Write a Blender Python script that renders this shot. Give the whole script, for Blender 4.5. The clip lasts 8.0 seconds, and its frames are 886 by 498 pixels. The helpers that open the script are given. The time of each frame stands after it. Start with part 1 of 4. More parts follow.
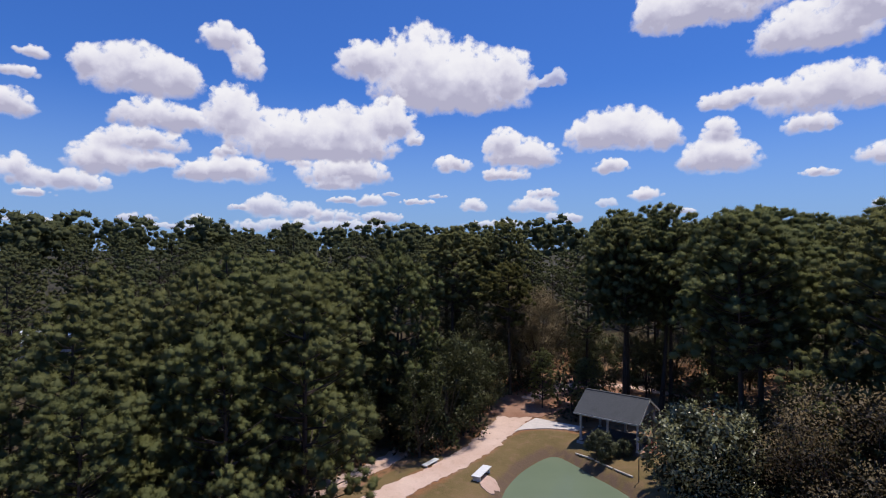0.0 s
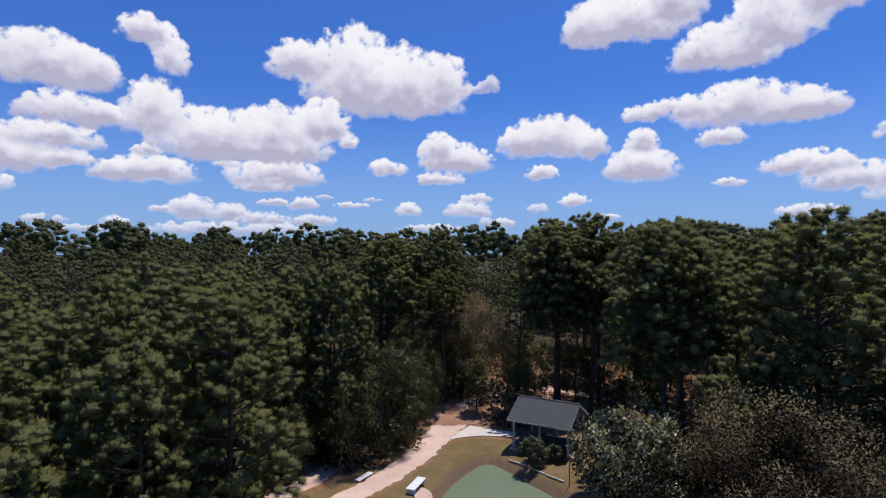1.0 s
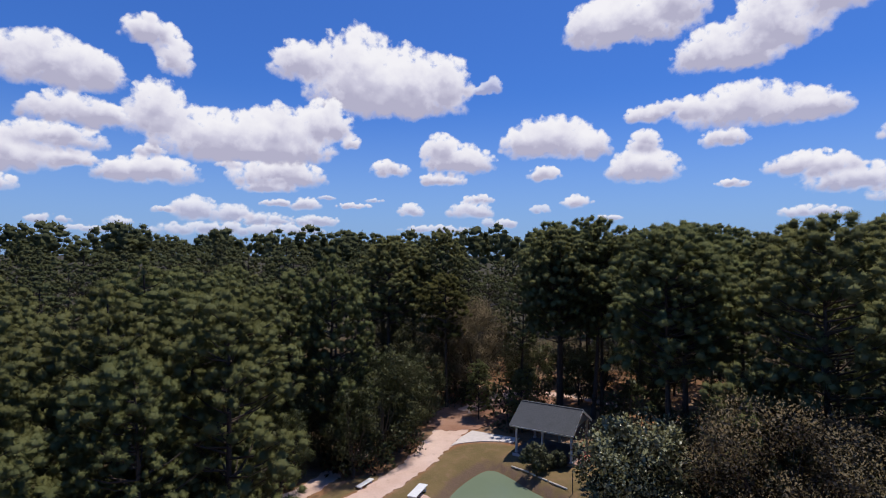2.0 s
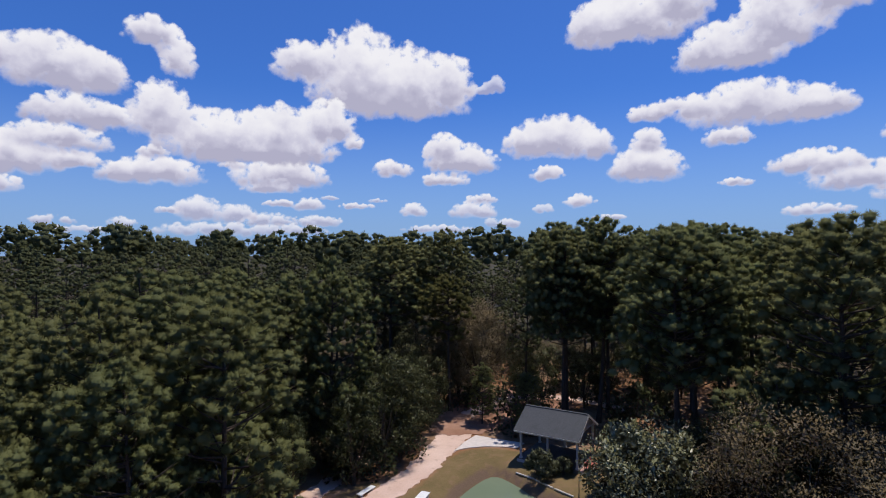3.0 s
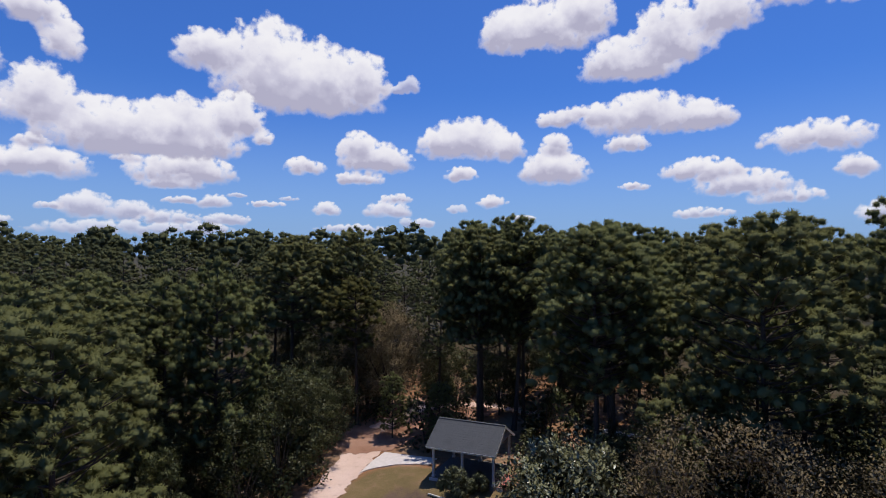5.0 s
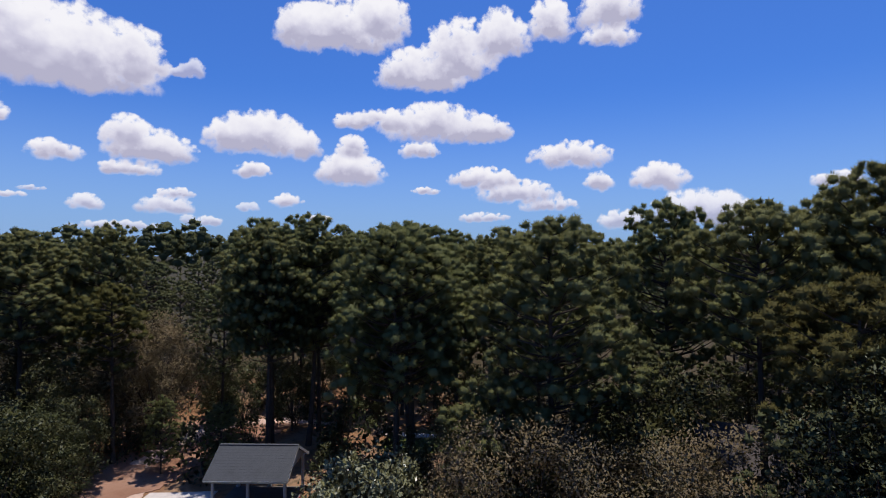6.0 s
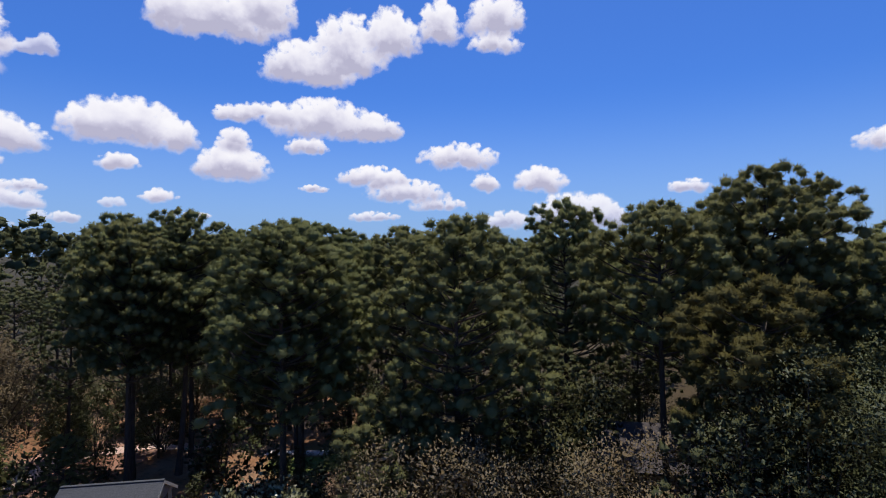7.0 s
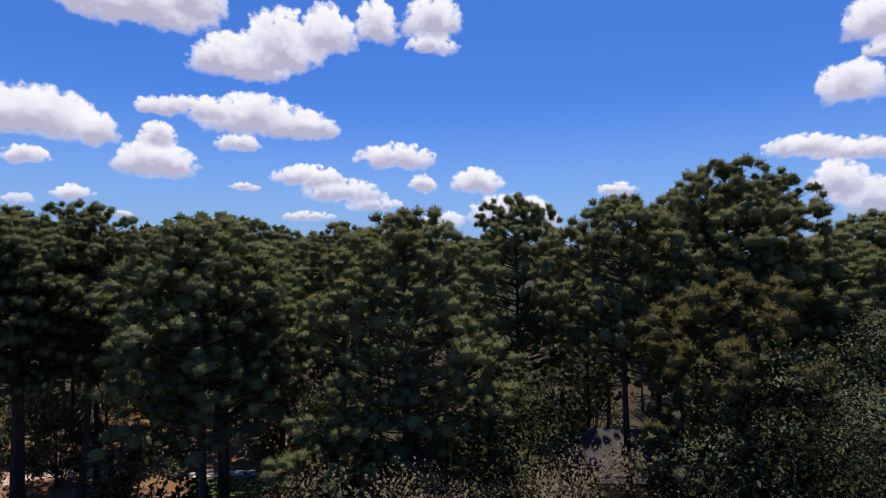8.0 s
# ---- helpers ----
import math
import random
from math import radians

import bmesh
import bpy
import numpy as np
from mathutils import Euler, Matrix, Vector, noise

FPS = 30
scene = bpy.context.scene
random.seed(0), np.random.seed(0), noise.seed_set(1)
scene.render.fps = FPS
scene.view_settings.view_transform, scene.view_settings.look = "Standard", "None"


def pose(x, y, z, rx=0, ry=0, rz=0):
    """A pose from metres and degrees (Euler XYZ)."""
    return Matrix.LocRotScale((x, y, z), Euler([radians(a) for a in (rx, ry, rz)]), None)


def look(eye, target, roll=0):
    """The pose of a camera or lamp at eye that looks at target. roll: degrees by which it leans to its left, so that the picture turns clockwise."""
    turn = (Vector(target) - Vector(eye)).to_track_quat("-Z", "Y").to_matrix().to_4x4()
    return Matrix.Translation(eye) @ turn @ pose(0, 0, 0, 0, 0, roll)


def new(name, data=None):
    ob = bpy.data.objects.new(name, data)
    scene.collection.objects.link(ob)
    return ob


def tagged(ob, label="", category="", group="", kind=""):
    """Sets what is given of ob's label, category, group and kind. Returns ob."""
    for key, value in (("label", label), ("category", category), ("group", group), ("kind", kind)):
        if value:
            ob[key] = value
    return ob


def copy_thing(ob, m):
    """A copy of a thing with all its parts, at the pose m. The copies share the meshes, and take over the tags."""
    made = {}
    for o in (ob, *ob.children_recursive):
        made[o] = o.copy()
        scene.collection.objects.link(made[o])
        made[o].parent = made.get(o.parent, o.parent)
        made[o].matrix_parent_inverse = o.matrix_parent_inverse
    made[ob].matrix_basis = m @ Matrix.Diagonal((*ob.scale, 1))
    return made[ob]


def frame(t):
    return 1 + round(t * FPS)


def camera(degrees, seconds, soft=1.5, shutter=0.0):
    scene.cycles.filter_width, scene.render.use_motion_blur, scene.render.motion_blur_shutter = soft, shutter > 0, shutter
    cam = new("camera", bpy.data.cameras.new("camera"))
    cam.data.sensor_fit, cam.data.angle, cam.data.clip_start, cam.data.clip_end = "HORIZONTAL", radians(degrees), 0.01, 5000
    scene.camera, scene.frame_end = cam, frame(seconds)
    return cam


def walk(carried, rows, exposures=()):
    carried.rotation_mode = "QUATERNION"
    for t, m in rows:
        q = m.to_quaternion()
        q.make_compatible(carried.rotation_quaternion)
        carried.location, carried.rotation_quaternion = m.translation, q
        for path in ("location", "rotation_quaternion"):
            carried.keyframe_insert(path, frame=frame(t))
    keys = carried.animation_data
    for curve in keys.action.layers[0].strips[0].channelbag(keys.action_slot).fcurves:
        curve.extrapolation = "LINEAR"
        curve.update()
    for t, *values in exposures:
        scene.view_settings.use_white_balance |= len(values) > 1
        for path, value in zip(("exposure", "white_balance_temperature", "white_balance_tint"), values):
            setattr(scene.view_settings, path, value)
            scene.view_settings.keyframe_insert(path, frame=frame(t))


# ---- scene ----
cam = camera(79.0, 8.0, 1.0)
METRES, EYE, TILT, LEAN, TURN = 15.0, 16.8, 0.0, 0.0, 0.0
ROWS = [
    (0.0, 0.0, 0.0, 0.0, -0.0, 0.0, -0.0),
    (0.5, 0.0002, 0.0108, 0.0136, -5.84, 0.23, -0.07),
    (1.0, 0.0012, 0.0234, 0.029, -6.94, 0.42, -0.08),
    (1.5, 0.0026, 0.0336, 0.0394, -6.85, 0.5, -0.16),
    (3.0, 0.017, 0.1147, 0.0567, -6.38, 0.49, 0.01),
    (3.5, 0.0297, 0.1671, 0.0603, -6.24, 0.32, -0.02),
    (4.0, 0.0492, 0.2297, 0.0628, -6.1, 0.2, -0.04),
    (4.5, 0.0713, 0.3036, 0.0617, -7.68, 0.35, -0.07),
    (5.0, 0.0956, 0.3831, 0.0591, -15.44, 0.47, 0.01),
    (6.5, 0.2168, 0.6386, 0.0684, -44.16, 0.53, -0.06),
    (7.0, 0.2705, 0.7202, 0.0712, -48.57, 0.49, 0.06),
    (7.5, 0.3314, 0.7989, 0.0685, -55.4, 0.59, 0.07),
    (8.0, 0.4, 0.8755, 0.0639, -55.26, 0.51, 0.08),
]
walk(cam, [(t, pose(0, 0, EYE, TILT, LEAN, TURN) @ pose(METRES * x, METRES * y, METRES * z, 90 + pitch, roll, yaw)) for t, x, y, z, yaw, pitch, roll in ROWS],
     [(0.0, -0.08), (1.0, -0.03), (3.0, -0.1), (5.0, -0.1), (7.0, 0.03), (8.0, 0.03)])

# ---- light ----
SUN_BEARING, SUN_HEIGHT = 58.0, 76.0
world = bpy.data.worlds.new("sky")
scene.world = world
world.use_nodes = True
wn, wl = world.node_tree.nodes, world.node_tree.links
sky = wn.new("ShaderNodeTexSky")
sky.sky_type, sky.sun_disc = "NISHITA", False
sky.sun_elevation, sky.sun_rotation = radians(SUN_HEIGHT), radians(SUN_BEARING)
sky.air_density, sky.dust_density, sky.ozone_density = 1.0, 1.0, 2.0
grade = wn.new("ShaderNodeMix")
grade.data_type, grade.blend_type = "RGBA", "MULTIPLY"
grade.inputs[0].default_value = 1.0
grade.inputs[7].default_value = (0.365, 0.76, 1.58, 1)
wl.new(sky.outputs["Color"], grade.inputs[6])
place = wn.new("ShaderNodeTexCoord")
split = wn.new("ShaderNodeSeparateXYZ")
wl.new(place.outputs["Generated"], split.inputs[0])
low = wn.new("ShaderNodeMapRange")
low.interpolation_type = "SMOOTHSTEP"
for socket, value in zip(low.inputs[1:5], (0.30, -0.02, 0.0, 0.7)):
    socket.default_value = value
wl.new(split.outputs[2], low.inputs[0])
haze = wn.new("ShaderNodeMix")
haze.data_type = "RGBA"
haze.inputs[7].default_value = (3.9, 5.9, 9.8, 1)
wl.new(low.outputs[0], haze.inputs[0])
wl.new(grade.outputs[2], haze.inputs[6])
wl.new(haze.outputs[2], wn["Background"].inputs["Color"])
wn["Background"].inputs["Strength"].default_value = 0.085

lamp = bpy.data.lights.new("sun", "SUN")
lamp.energy, lamp.angle, lamp.color = 3.9, radians(0.53), (1.0, 0.95, 0.88)
sb, sh = radians(SUN_BEARING), radians(SUN_HEIGHT)
sun_way = Vector((math.sin(sb) * math.cos(sh), math.cos(sb) * math.cos(sh), math.sin(sh)))
sun = new("sun", lamp)
sun.matrix_world = look(sun_way * 200, (0, 0, 0))

# ---- materials ----


class Nodes:
    """A small builder of node materials."""

    def __init__(self, name):
        self.mat = bpy.data.materials.new(name)
        self.mat.use_nodes = True
        self.tree = self.mat.node_tree
        self.n, self.l = self.tree.nodes, self.tree.links
        self.bsdf = self.n["Principled BSDF"]
        self.out = self.n["Material Output"]
        self.geo = self.n.new("ShaderNodeNewGeometry")

    def put(self, socket, value):
        if hasattr(value, "is_linked"):
            self.l.new(value, socket)
        else:
            socket.default_value = value

    def noise(self, scale, detail=4.0, rough=0.55, vector=None):
        t = self.n.new("ShaderNodeTexNoise")
        self.put(t.inputs["Vector"], vector or self.geo.outputs["Position"])
        t.inputs["Scale"].default_value, t.inputs["Detail"].default_value = scale, detail
        t.inputs["Roughness"].default_value = rough
        return t.outputs["Fac"]

    def ramp(self, fac, *stops):
        r = self.n.new("ShaderNodeValToRGB")
        while len(r.color_ramp.elements) < len(stops):
            r.color_ramp.elements.new(0.5)
        for e, (p, c) in zip(r.color_ramp.elements, stops):
            e.position = p
            e.color = (*c, 1) if len(c) == 3 else c
        self.put(r.inputs["Fac"], fac)
        return r.outputs["Color"]

    def mix(self, fac, a, b, blend="MIX"):
        m = self.n.new("ShaderNodeMix")
        m.data_type, m.blend_type = "RGBA", blend
        self.put(m.inputs[0], fac)
        self.put(m.inputs[6], (*a, 1) if isinstance(a, tuple) and len(a) == 3 else a)
        self.put(m.inputs[7], (*b, 1) if isinstance(b, tuple) and len(b) == 3 else b)
        return m.outputs[2]

    def math(self, op, a, b=0.0, c=0.0, clamp=False):
        m = self.n.new("ShaderNodeMath")
        m.operation, m.use_clamp = op, clamp
        for s, v in zip(m.inputs, (a, b, c)):
            self.put(s, v)
        return m.outputs[0]

    def span(self, v, a, b, c=0.0, d=1.0, smooth=False):
        m = self.n.new("ShaderNodeMapRange")
        if smooth:
            m.interpolation_type = "SMOOTHSTEP"
        for s, x in zip(m.inputs, (v, a, b, c, d)):
            self.put(s, x)
        return m.outputs[0]

    def attribute(self, name):
        a = self.n.new("ShaderNodeAttribute")
        a.attribute_name = name
        return a.outputs["Fac"]

    def island(self):
        return self.geo.outputs["Random Per Island"]

    def object_random(self):
        return self.n.new("ShaderNodeObjectInfo").outputs["Random"]

    def bump(self, height, strength=0.4, distance=0.02):
        b = self.n.new("ShaderNodeBump")
        b.inputs["Strength"].default_value, b.inputs["Distance"].default_value = strength, distance
        self.put(b.inputs["Height"], height)
        self.l.new(b.outputs["Normal"], self.bsdf.inputs["Normal"])

    def surface(self, colour, rough=0.8, metal=0.0, spec=0.5):
        self.put(self.bsdf.inputs["Base Color"], (*colour, 1) if isinstance(colour, tuple) else colour)
        self.put(self.bsdf.inputs["Roughness"], rough)
        self.put(self.bsdf.inputs["Metallic"], metal)
        self.put(self.bsdf.inputs["Specular IOR Level"], spec)
        return self.mat


def foliage(name, dark, light, warm, rough=0.55, spec=0.3, through_leaf=0.2, patch=0.35, ruffle=0.0):
    """Leaf colour that changes from tree to tree, clump to clump and leaf to leaf, and lets some light through. The leaves of a clump are lit as one rounded mass."""
    k = Nodes(name)
    k.mat.cycles.use_bump_map_correction = False
    c = k.mix(k.span(k.noise(patch, 3), 0.3, 0.7), dark, light)
    c = k.mix(k.math("MULTIPLY", k.object_random(), 0.6), c, warm)
    c = k.mix(k.span(k.island(), 0.0, 1.0, 0.0, 0.35), c, k.mix(0.5, light, warm))
    k.surface(c, rough, 0.0, spec)
    bulge = k.n.new("ShaderNodeAttribute")
    bulge.attribute_name = "bulge"
    turn = k.n.new("ShaderNodeVectorTransform")
    turn.vector_type, turn.convert_from, turn.convert_to = "NORMAL", "OBJECT", "WORLD"
    k.l.new(bulge.outputs["Vector"], turn.inputs[0])
    lie = turn.outputs[0]
    if ruffle:
        grain = k.n.new("ShaderNodeTexNoise")
        grain.inputs["Scale"].default_value, grain.inputs["Detail"].default_value = 9.0, 3.0
        k.l.new(k.geo.outputs["Position"], grain.inputs["Vector"])
        steps = [("SUBTRACT", grain.outputs["Color"], (0.5, 0.5, 0.5)), ("SCALE", None, None), ("ADD", None, lie), ("NORMALIZE", None, None)]
        last = None
        for op, a, b in steps:
            m = k.n.new("ShaderNodeVectorMath")
            m.operation = op
            k.put(m.inputs[0], a if a is not None else last)
            if b is not None:
                k.put(m.inputs[1], b)
            if op == "SCALE":
                m.inputs["Scale"].default_value = ruffle
            last = m.outputs[0]
        lie = last
    k.l.new(lie, k.bsdf.inputs["Normal"])
    t = k.n.new("ShaderNodeBsdfTranslucent")
    k.l.new(lie, t.inputs["Normal"])
    k.put(t.inputs["Color"], k.mix(0.5, c, light))
    m = k.n.new("ShaderNodeMixShader")
    m.inputs[0].default_value = through_leaf
    k.l.new(k.bsdf.outputs[0], m.inputs[1])
    k.l.new(t.outputs[0], m.inputs[2])
    k.l.new(m.outputs[0], k.out.inputs["Surface"])
    return k.mat


PINE = foliage("pine_needles", (0.165, 0.187, 0.079), (0.318, 0.338, 0.141), (0.292, 0.261, 0.105), 0.8, 0.08, 0.58, ruffle=1.0)
PINE_YOUNG = foliage("young_pine_needles", (0.146, 0.167, 0.066), (0.276, 0.291, 0.117), (0.239, 0.221, 0.091), 0.8, 0.08, 0.58, ruffle=1.0)
BROAD = foliage("dark_broad_leaves", (0.052, 0.065, 0.027), (0.096, 0.11, 0.046), (0.11, 0.096, 0.042), 0.5, 0.22, 0.3)
SMALL_LEAF = foliage("small_dense_leaves", (0.085, 0.105, 0.048), (0.145, 0.165, 0.080), (0.150, 0.140, 0.070), 0.5, 0.2, 0.35)
MAGNOLIA = foliage("glossy_magnolia_leaves", (0.156, 0.166, 0.079), (0.288, 0.294, 0.156), (0.276, 0.24, 0.138), 0.34, 0.45, 0.25)
RUSSET = foliage("russet_leaves", (0.15, 0.135, 0.075), (0.244, 0.2, 0.119), (0.256, 0.175, 0.103), 0.6, 0.12, 0.35)
PINE_DEEP = foliage("deep_pine_needles", (0.1, 0.116, 0.057), (0.192, 0.21, 0.095), (0.173, 0.164, 0.079), 0.8, 0.08, 0.58, ruffle=1.0)
SHRUB_GREEN = foliage("grey_green_shrub_leaves", (0.094, 0.103, 0.060), (0.165, 0.181, 0.105), (0.154, 0.152, 0.080), 0.5, 0.25, 0.3)
YELLOWISH = foliage("yellow_green_leaves", (0.107, 0.107, 0.034), (0.2, 0.187, 0.063), (0.186, 0.153, 0.058), 0.8, 0.08, 0.58, ruffle=1.0)


def bark_material():
    k = Nodes("pine_bark")
    tall = k.n.new("ShaderNodeMapping")
    tall.inputs["Scale"].default_value = (9, 9, 1.6)
    k.l.new(k.geo.outputs["Position"], tall.inputs["Vector"])
    plates = k.noise(1.0, 5, 0.6, tall.outputs[0])
    c = k.ramp(plates, (0.3, (0.030, 0.022, 0.017)), (0.52, (0.095, 0.066, 0.048)), (0.75, (0.17, 0.115, 0.08)))
    k.bump(plates, 0.8, 0.03)
    return k.surface(k.mix(k.noise(0.6), c, (0.07, 0.06, 0.05)), 0.9, 0, 0.2)


def ground_material():
    k = Nodes("grass_and_pine_straw")
    fine, mid, wide = k.noise(9, 5, 0.65), k.noise(1.3, 5, 0.6), k.noise(0.22, 4)
    straw = k.mix(fine, (0.16, 0.072, 0.034), (0.36, 0.185, 0.095))
    straw = k.mix(k.span(wide, 0.45, 0.62), straw, (0.30, 0.19, 0.12))
    straw = k.mix(k.span(mid, 0.52, 0.72, 0, 0.8), straw, (0.06, 0.055, 0.028))
    grass = k.mix(fine, (0.115, 0.080, 0.032), (0.195, 0.145, 0.064))
    grass = k.mix(k.span(wide, 0.4, 0.62, 0, 0.85), grass, (0.215, 0.145, 0.070))
    grass = k.mix(k.span(mid, 0.50, 0.70, 0, 0.75), grass, (0.24, 0.145, 0.085))
    edge = k.math("ADD", k.attribute("lawn"), k.span(mid, 0, 1, -0.25, 0.25))
    c = k.mix(k.span(edge, 0.4, 0.6), straw, grass)
    # mottled darker green-brown floor colour where the mask is set
    c = k.mix(k.attribute("dark_floor"), c, k.mix(k.span(fine, 0.35, 0.65), (0.020, 0.022, 0.011), (0.085, 0.065, 0.036)))
    mud = k.math("ADD", k.attribute("bank"), k.span(mid, 0, 1, -0.35, 0.35))
    c = k.mix(k.span(mud, 0.35, 0.75, 0, 0.85), c, k.mix(fine, (0.10, 0.065, 0.045), (0.20, 0.13, 0.095)))
    k.bump(k.math("ADD", fine, mid), 0.7, 0.08)
    return k.surface(c, 0.95, 0, 0.15)


def sand_material(name, pale, deep):
    k = Nodes(name)
    fine, mid, wide = k.noise(14, 5, 0.7), k.noise(1.8, 5, 0.6), k.noise(0.3, 3)
    c = k.mix(k.span(wide, 0.35, 0.7), pale, deep)
    c = k.mix(k.span(fine, 0.35, 0.8, 0, 0.45), c, tuple(v * 0.62 for v in deep))
    c = k.mix(k.span(mid, 0.58, 0.72, 0, 0.5), c, tuple(v * 0.7 for v in deep))
    k.bump(k.math("ADD", fine, mid), 0.5, 0.05)
    return k.surface(c, 0.95, 0, 0.1)


def plain(name, colour, rough=0.6, metal=0.0, grain=6.0, vary=0.2, spec=0.4):
    """A painted, wooden or stony surface with stains and grain."""
    k = Nodes(name)
    low = tuple(v * (1 - vary) for v in colour)
    high = tuple(min(1, v * (1 + vary * 0.6)) for v in colour)
    c = k.mix(k.span(k.noise(grain, 6, 0.65), 0.3, 0.7), low, high)
    c = k.mix(k.span(k.noise(grain * 0.15, 3), 0.5, 0.75, 0, 0.5), c, low)
    k.bump(k.noise(grain * 5, 4), 0.25, 0.005)
    return k.surface(c, rough, metal, spec)


def water_material():
    k = Nodes("murky_pond_water")
    c = k.mix(k.noise(0.25, 3), (0.150, 0.185, 0.120), (0.190, 0.230, 0.150))
    k.bump(k.noise(2.2, 3), 0.05, 0.02)
    return k.surface(c, 0.12, 0, 0.35)


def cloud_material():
    """White water mist that glows, with sunlight and shade painted into its colour: brightest at the puffs' tops, pale
    grey where it is thick and low, thinning out to nothing at the edges.
    """
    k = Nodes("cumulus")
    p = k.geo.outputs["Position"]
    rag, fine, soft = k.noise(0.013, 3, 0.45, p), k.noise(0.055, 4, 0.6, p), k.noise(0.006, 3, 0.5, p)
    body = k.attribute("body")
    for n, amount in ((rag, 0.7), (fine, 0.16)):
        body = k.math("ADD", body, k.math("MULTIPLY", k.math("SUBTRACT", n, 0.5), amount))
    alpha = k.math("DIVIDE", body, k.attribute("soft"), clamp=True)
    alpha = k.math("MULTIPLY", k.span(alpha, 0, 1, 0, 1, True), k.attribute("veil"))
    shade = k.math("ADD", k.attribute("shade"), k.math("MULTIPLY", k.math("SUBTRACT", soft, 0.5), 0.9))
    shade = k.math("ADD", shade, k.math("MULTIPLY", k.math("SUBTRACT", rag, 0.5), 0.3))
    # painted shading: sunlit white to shaded lilac grey, given off as glow
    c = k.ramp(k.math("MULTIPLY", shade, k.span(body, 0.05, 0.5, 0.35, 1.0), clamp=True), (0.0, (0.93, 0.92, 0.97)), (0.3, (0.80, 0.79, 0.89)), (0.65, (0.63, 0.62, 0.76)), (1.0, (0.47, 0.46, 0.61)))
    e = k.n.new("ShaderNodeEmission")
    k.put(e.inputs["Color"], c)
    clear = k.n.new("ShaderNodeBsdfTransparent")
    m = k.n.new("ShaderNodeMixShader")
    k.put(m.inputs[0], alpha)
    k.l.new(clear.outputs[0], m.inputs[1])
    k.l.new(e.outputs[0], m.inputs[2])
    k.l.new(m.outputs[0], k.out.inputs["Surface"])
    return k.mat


BARK = bark_material()
GROUND = ground_material()
SAND = sand_material("pale_pink_sand", (0.72, 0.53, 0.44), (0.58, 0.39, 0.305))
DIRT = sand_material("reddish_dirt", (0.42, 0.25, 0.18), (0.27, 0.135, 0.085))
CONCRETE = plain("white_concrete", (0.62, 0.545, 0.50), 0.85, 0, 3, 0.12)
WHITE = plain("white_paint", (0.74, 0.72, 0.70), 0.6, 0, 5, 0.12)
GREY_PAINT = plain("grey_painted_wood", (0.48, 0.49, 0.50), 0.6, 0, 5, 0.2)
SHINGLE = plain("charcoal_shingle", (0.070, 0.072, 0.078), 0.85, 0, 12, 0.35)
BROWN_SHINGLE = plain("brown_grey_shingle", (0.095, 0.078, 0.075), 0.9, 0, 10, 0.3)
DECK = plain("weathered_deck_board", (0.15, 0.13, 0.12), 0.8, 0, 8, 0.35)
RED_WOOD = plain("red_painted_wood", (0.42, 0.13, 0.10), 0.6, 0, 6, 0.25)
DARK_WOOD = plain("dark_wood", (0.06, 0.05, 0.045), 0.8, 0, 7, 0.3)
TIMBER = plain("sun_bleached_timber", (0.62, 0.55, 0.46), 0.8, 0, 7, 0.25)
SIDING = plain("tan_siding", (0.36, 0.30, 0.25), 0.8, 0, 5, 0.15)
GLASS = plain("dark_window_glass", (0.03, 0.035, 0.04), 0.08, 0, 2, 0.1, 0.6)
LAWN_GREEN = plain("short_green_lawn", (0.13, 0.16, 0.045), 0.95, 0, 9, 0.4, 0.1)
WATER = water_material()
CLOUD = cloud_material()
METAL = plain("white_sheet_metal", (0.75, 0.76, 0.78), 0.35, 0.2, 4, 0.08)

# ---- mesh helpers ----


def mesh_from(name, verts, faces, material, smooth=False, bulge=None):
    me = bpy.data.meshes.new(name)
    v = np.asarray(verts, dtype=np.float32)
    f = np.asarray(faces, dtype=np.int32)
    me.vertices.add(len(v))
    me.vertices.foreach_set("co", v.ravel())
    k = f.shape[1]
    me.loops.add(f.size)
    me.loops.foreach_set("vertex_index", f.ravel())
    me.polygons.add(len(f))
    me.polygons.foreach_set("loop_start", np.arange(0, f.size, k, dtype=np.int32))
    me.update(calc_edges=True)
    me.materials.append(material)
    if smooth:
        me.polygons.foreach_set("use_smooth", np.ones(len(f), dtype=bool))
    if bulge is not None:
        a = me.attributes.new("bulge", "FLOAT_VECTOR", "POINT")
        a.data.foreach_set("vector", np.asarray(bulge, dtype=np.float32).ravel())
    return me


def part(name, bm, material, parent=None, label=""):
    """Links a bmesh (or a ready mesh) as one object, under a thing or a part."""
    if isinstance(bm, bpy.types.Mesh):
        me = bm
    else:
        me = bpy.data.meshes.new(name)
        bmesh.ops.recalc_face_normals(bm, faces=bm.faces)
        bm.to_mesh(me)
        bm.free()
        me.materials.append(material)
    ob = new(name, me)
    ob.parent = parent
    return tagged(ob, label)


def box(bm, a, b, bevel=0.0, m=None):
    """A bevelled box between two corners, moved by m."""
    made = bmesh.ops.create_cube(bm, size=1)["verts"]
    centre = [(p + q) / 2 for p, q in zip(a, b)]
    size = [abs(q - p) for p, q in zip(a, b)]
    for v in made:
        v.co = Vector([c + s * x for c, s, x in zip(centre, size, v.co)])
        if m:
            v.co = m @ v.co
    if bevel:
        edges = list({e for v in made for e in v.link_edges})
        bmesh.ops.bevel(bm, geom=edges, offset=bevel, segments=1, affect="EDGES")
    return bm


def boxed(a, b, bevel=0.0, m=None):
    return box(bmesh.new(), a, b, bevel, m)


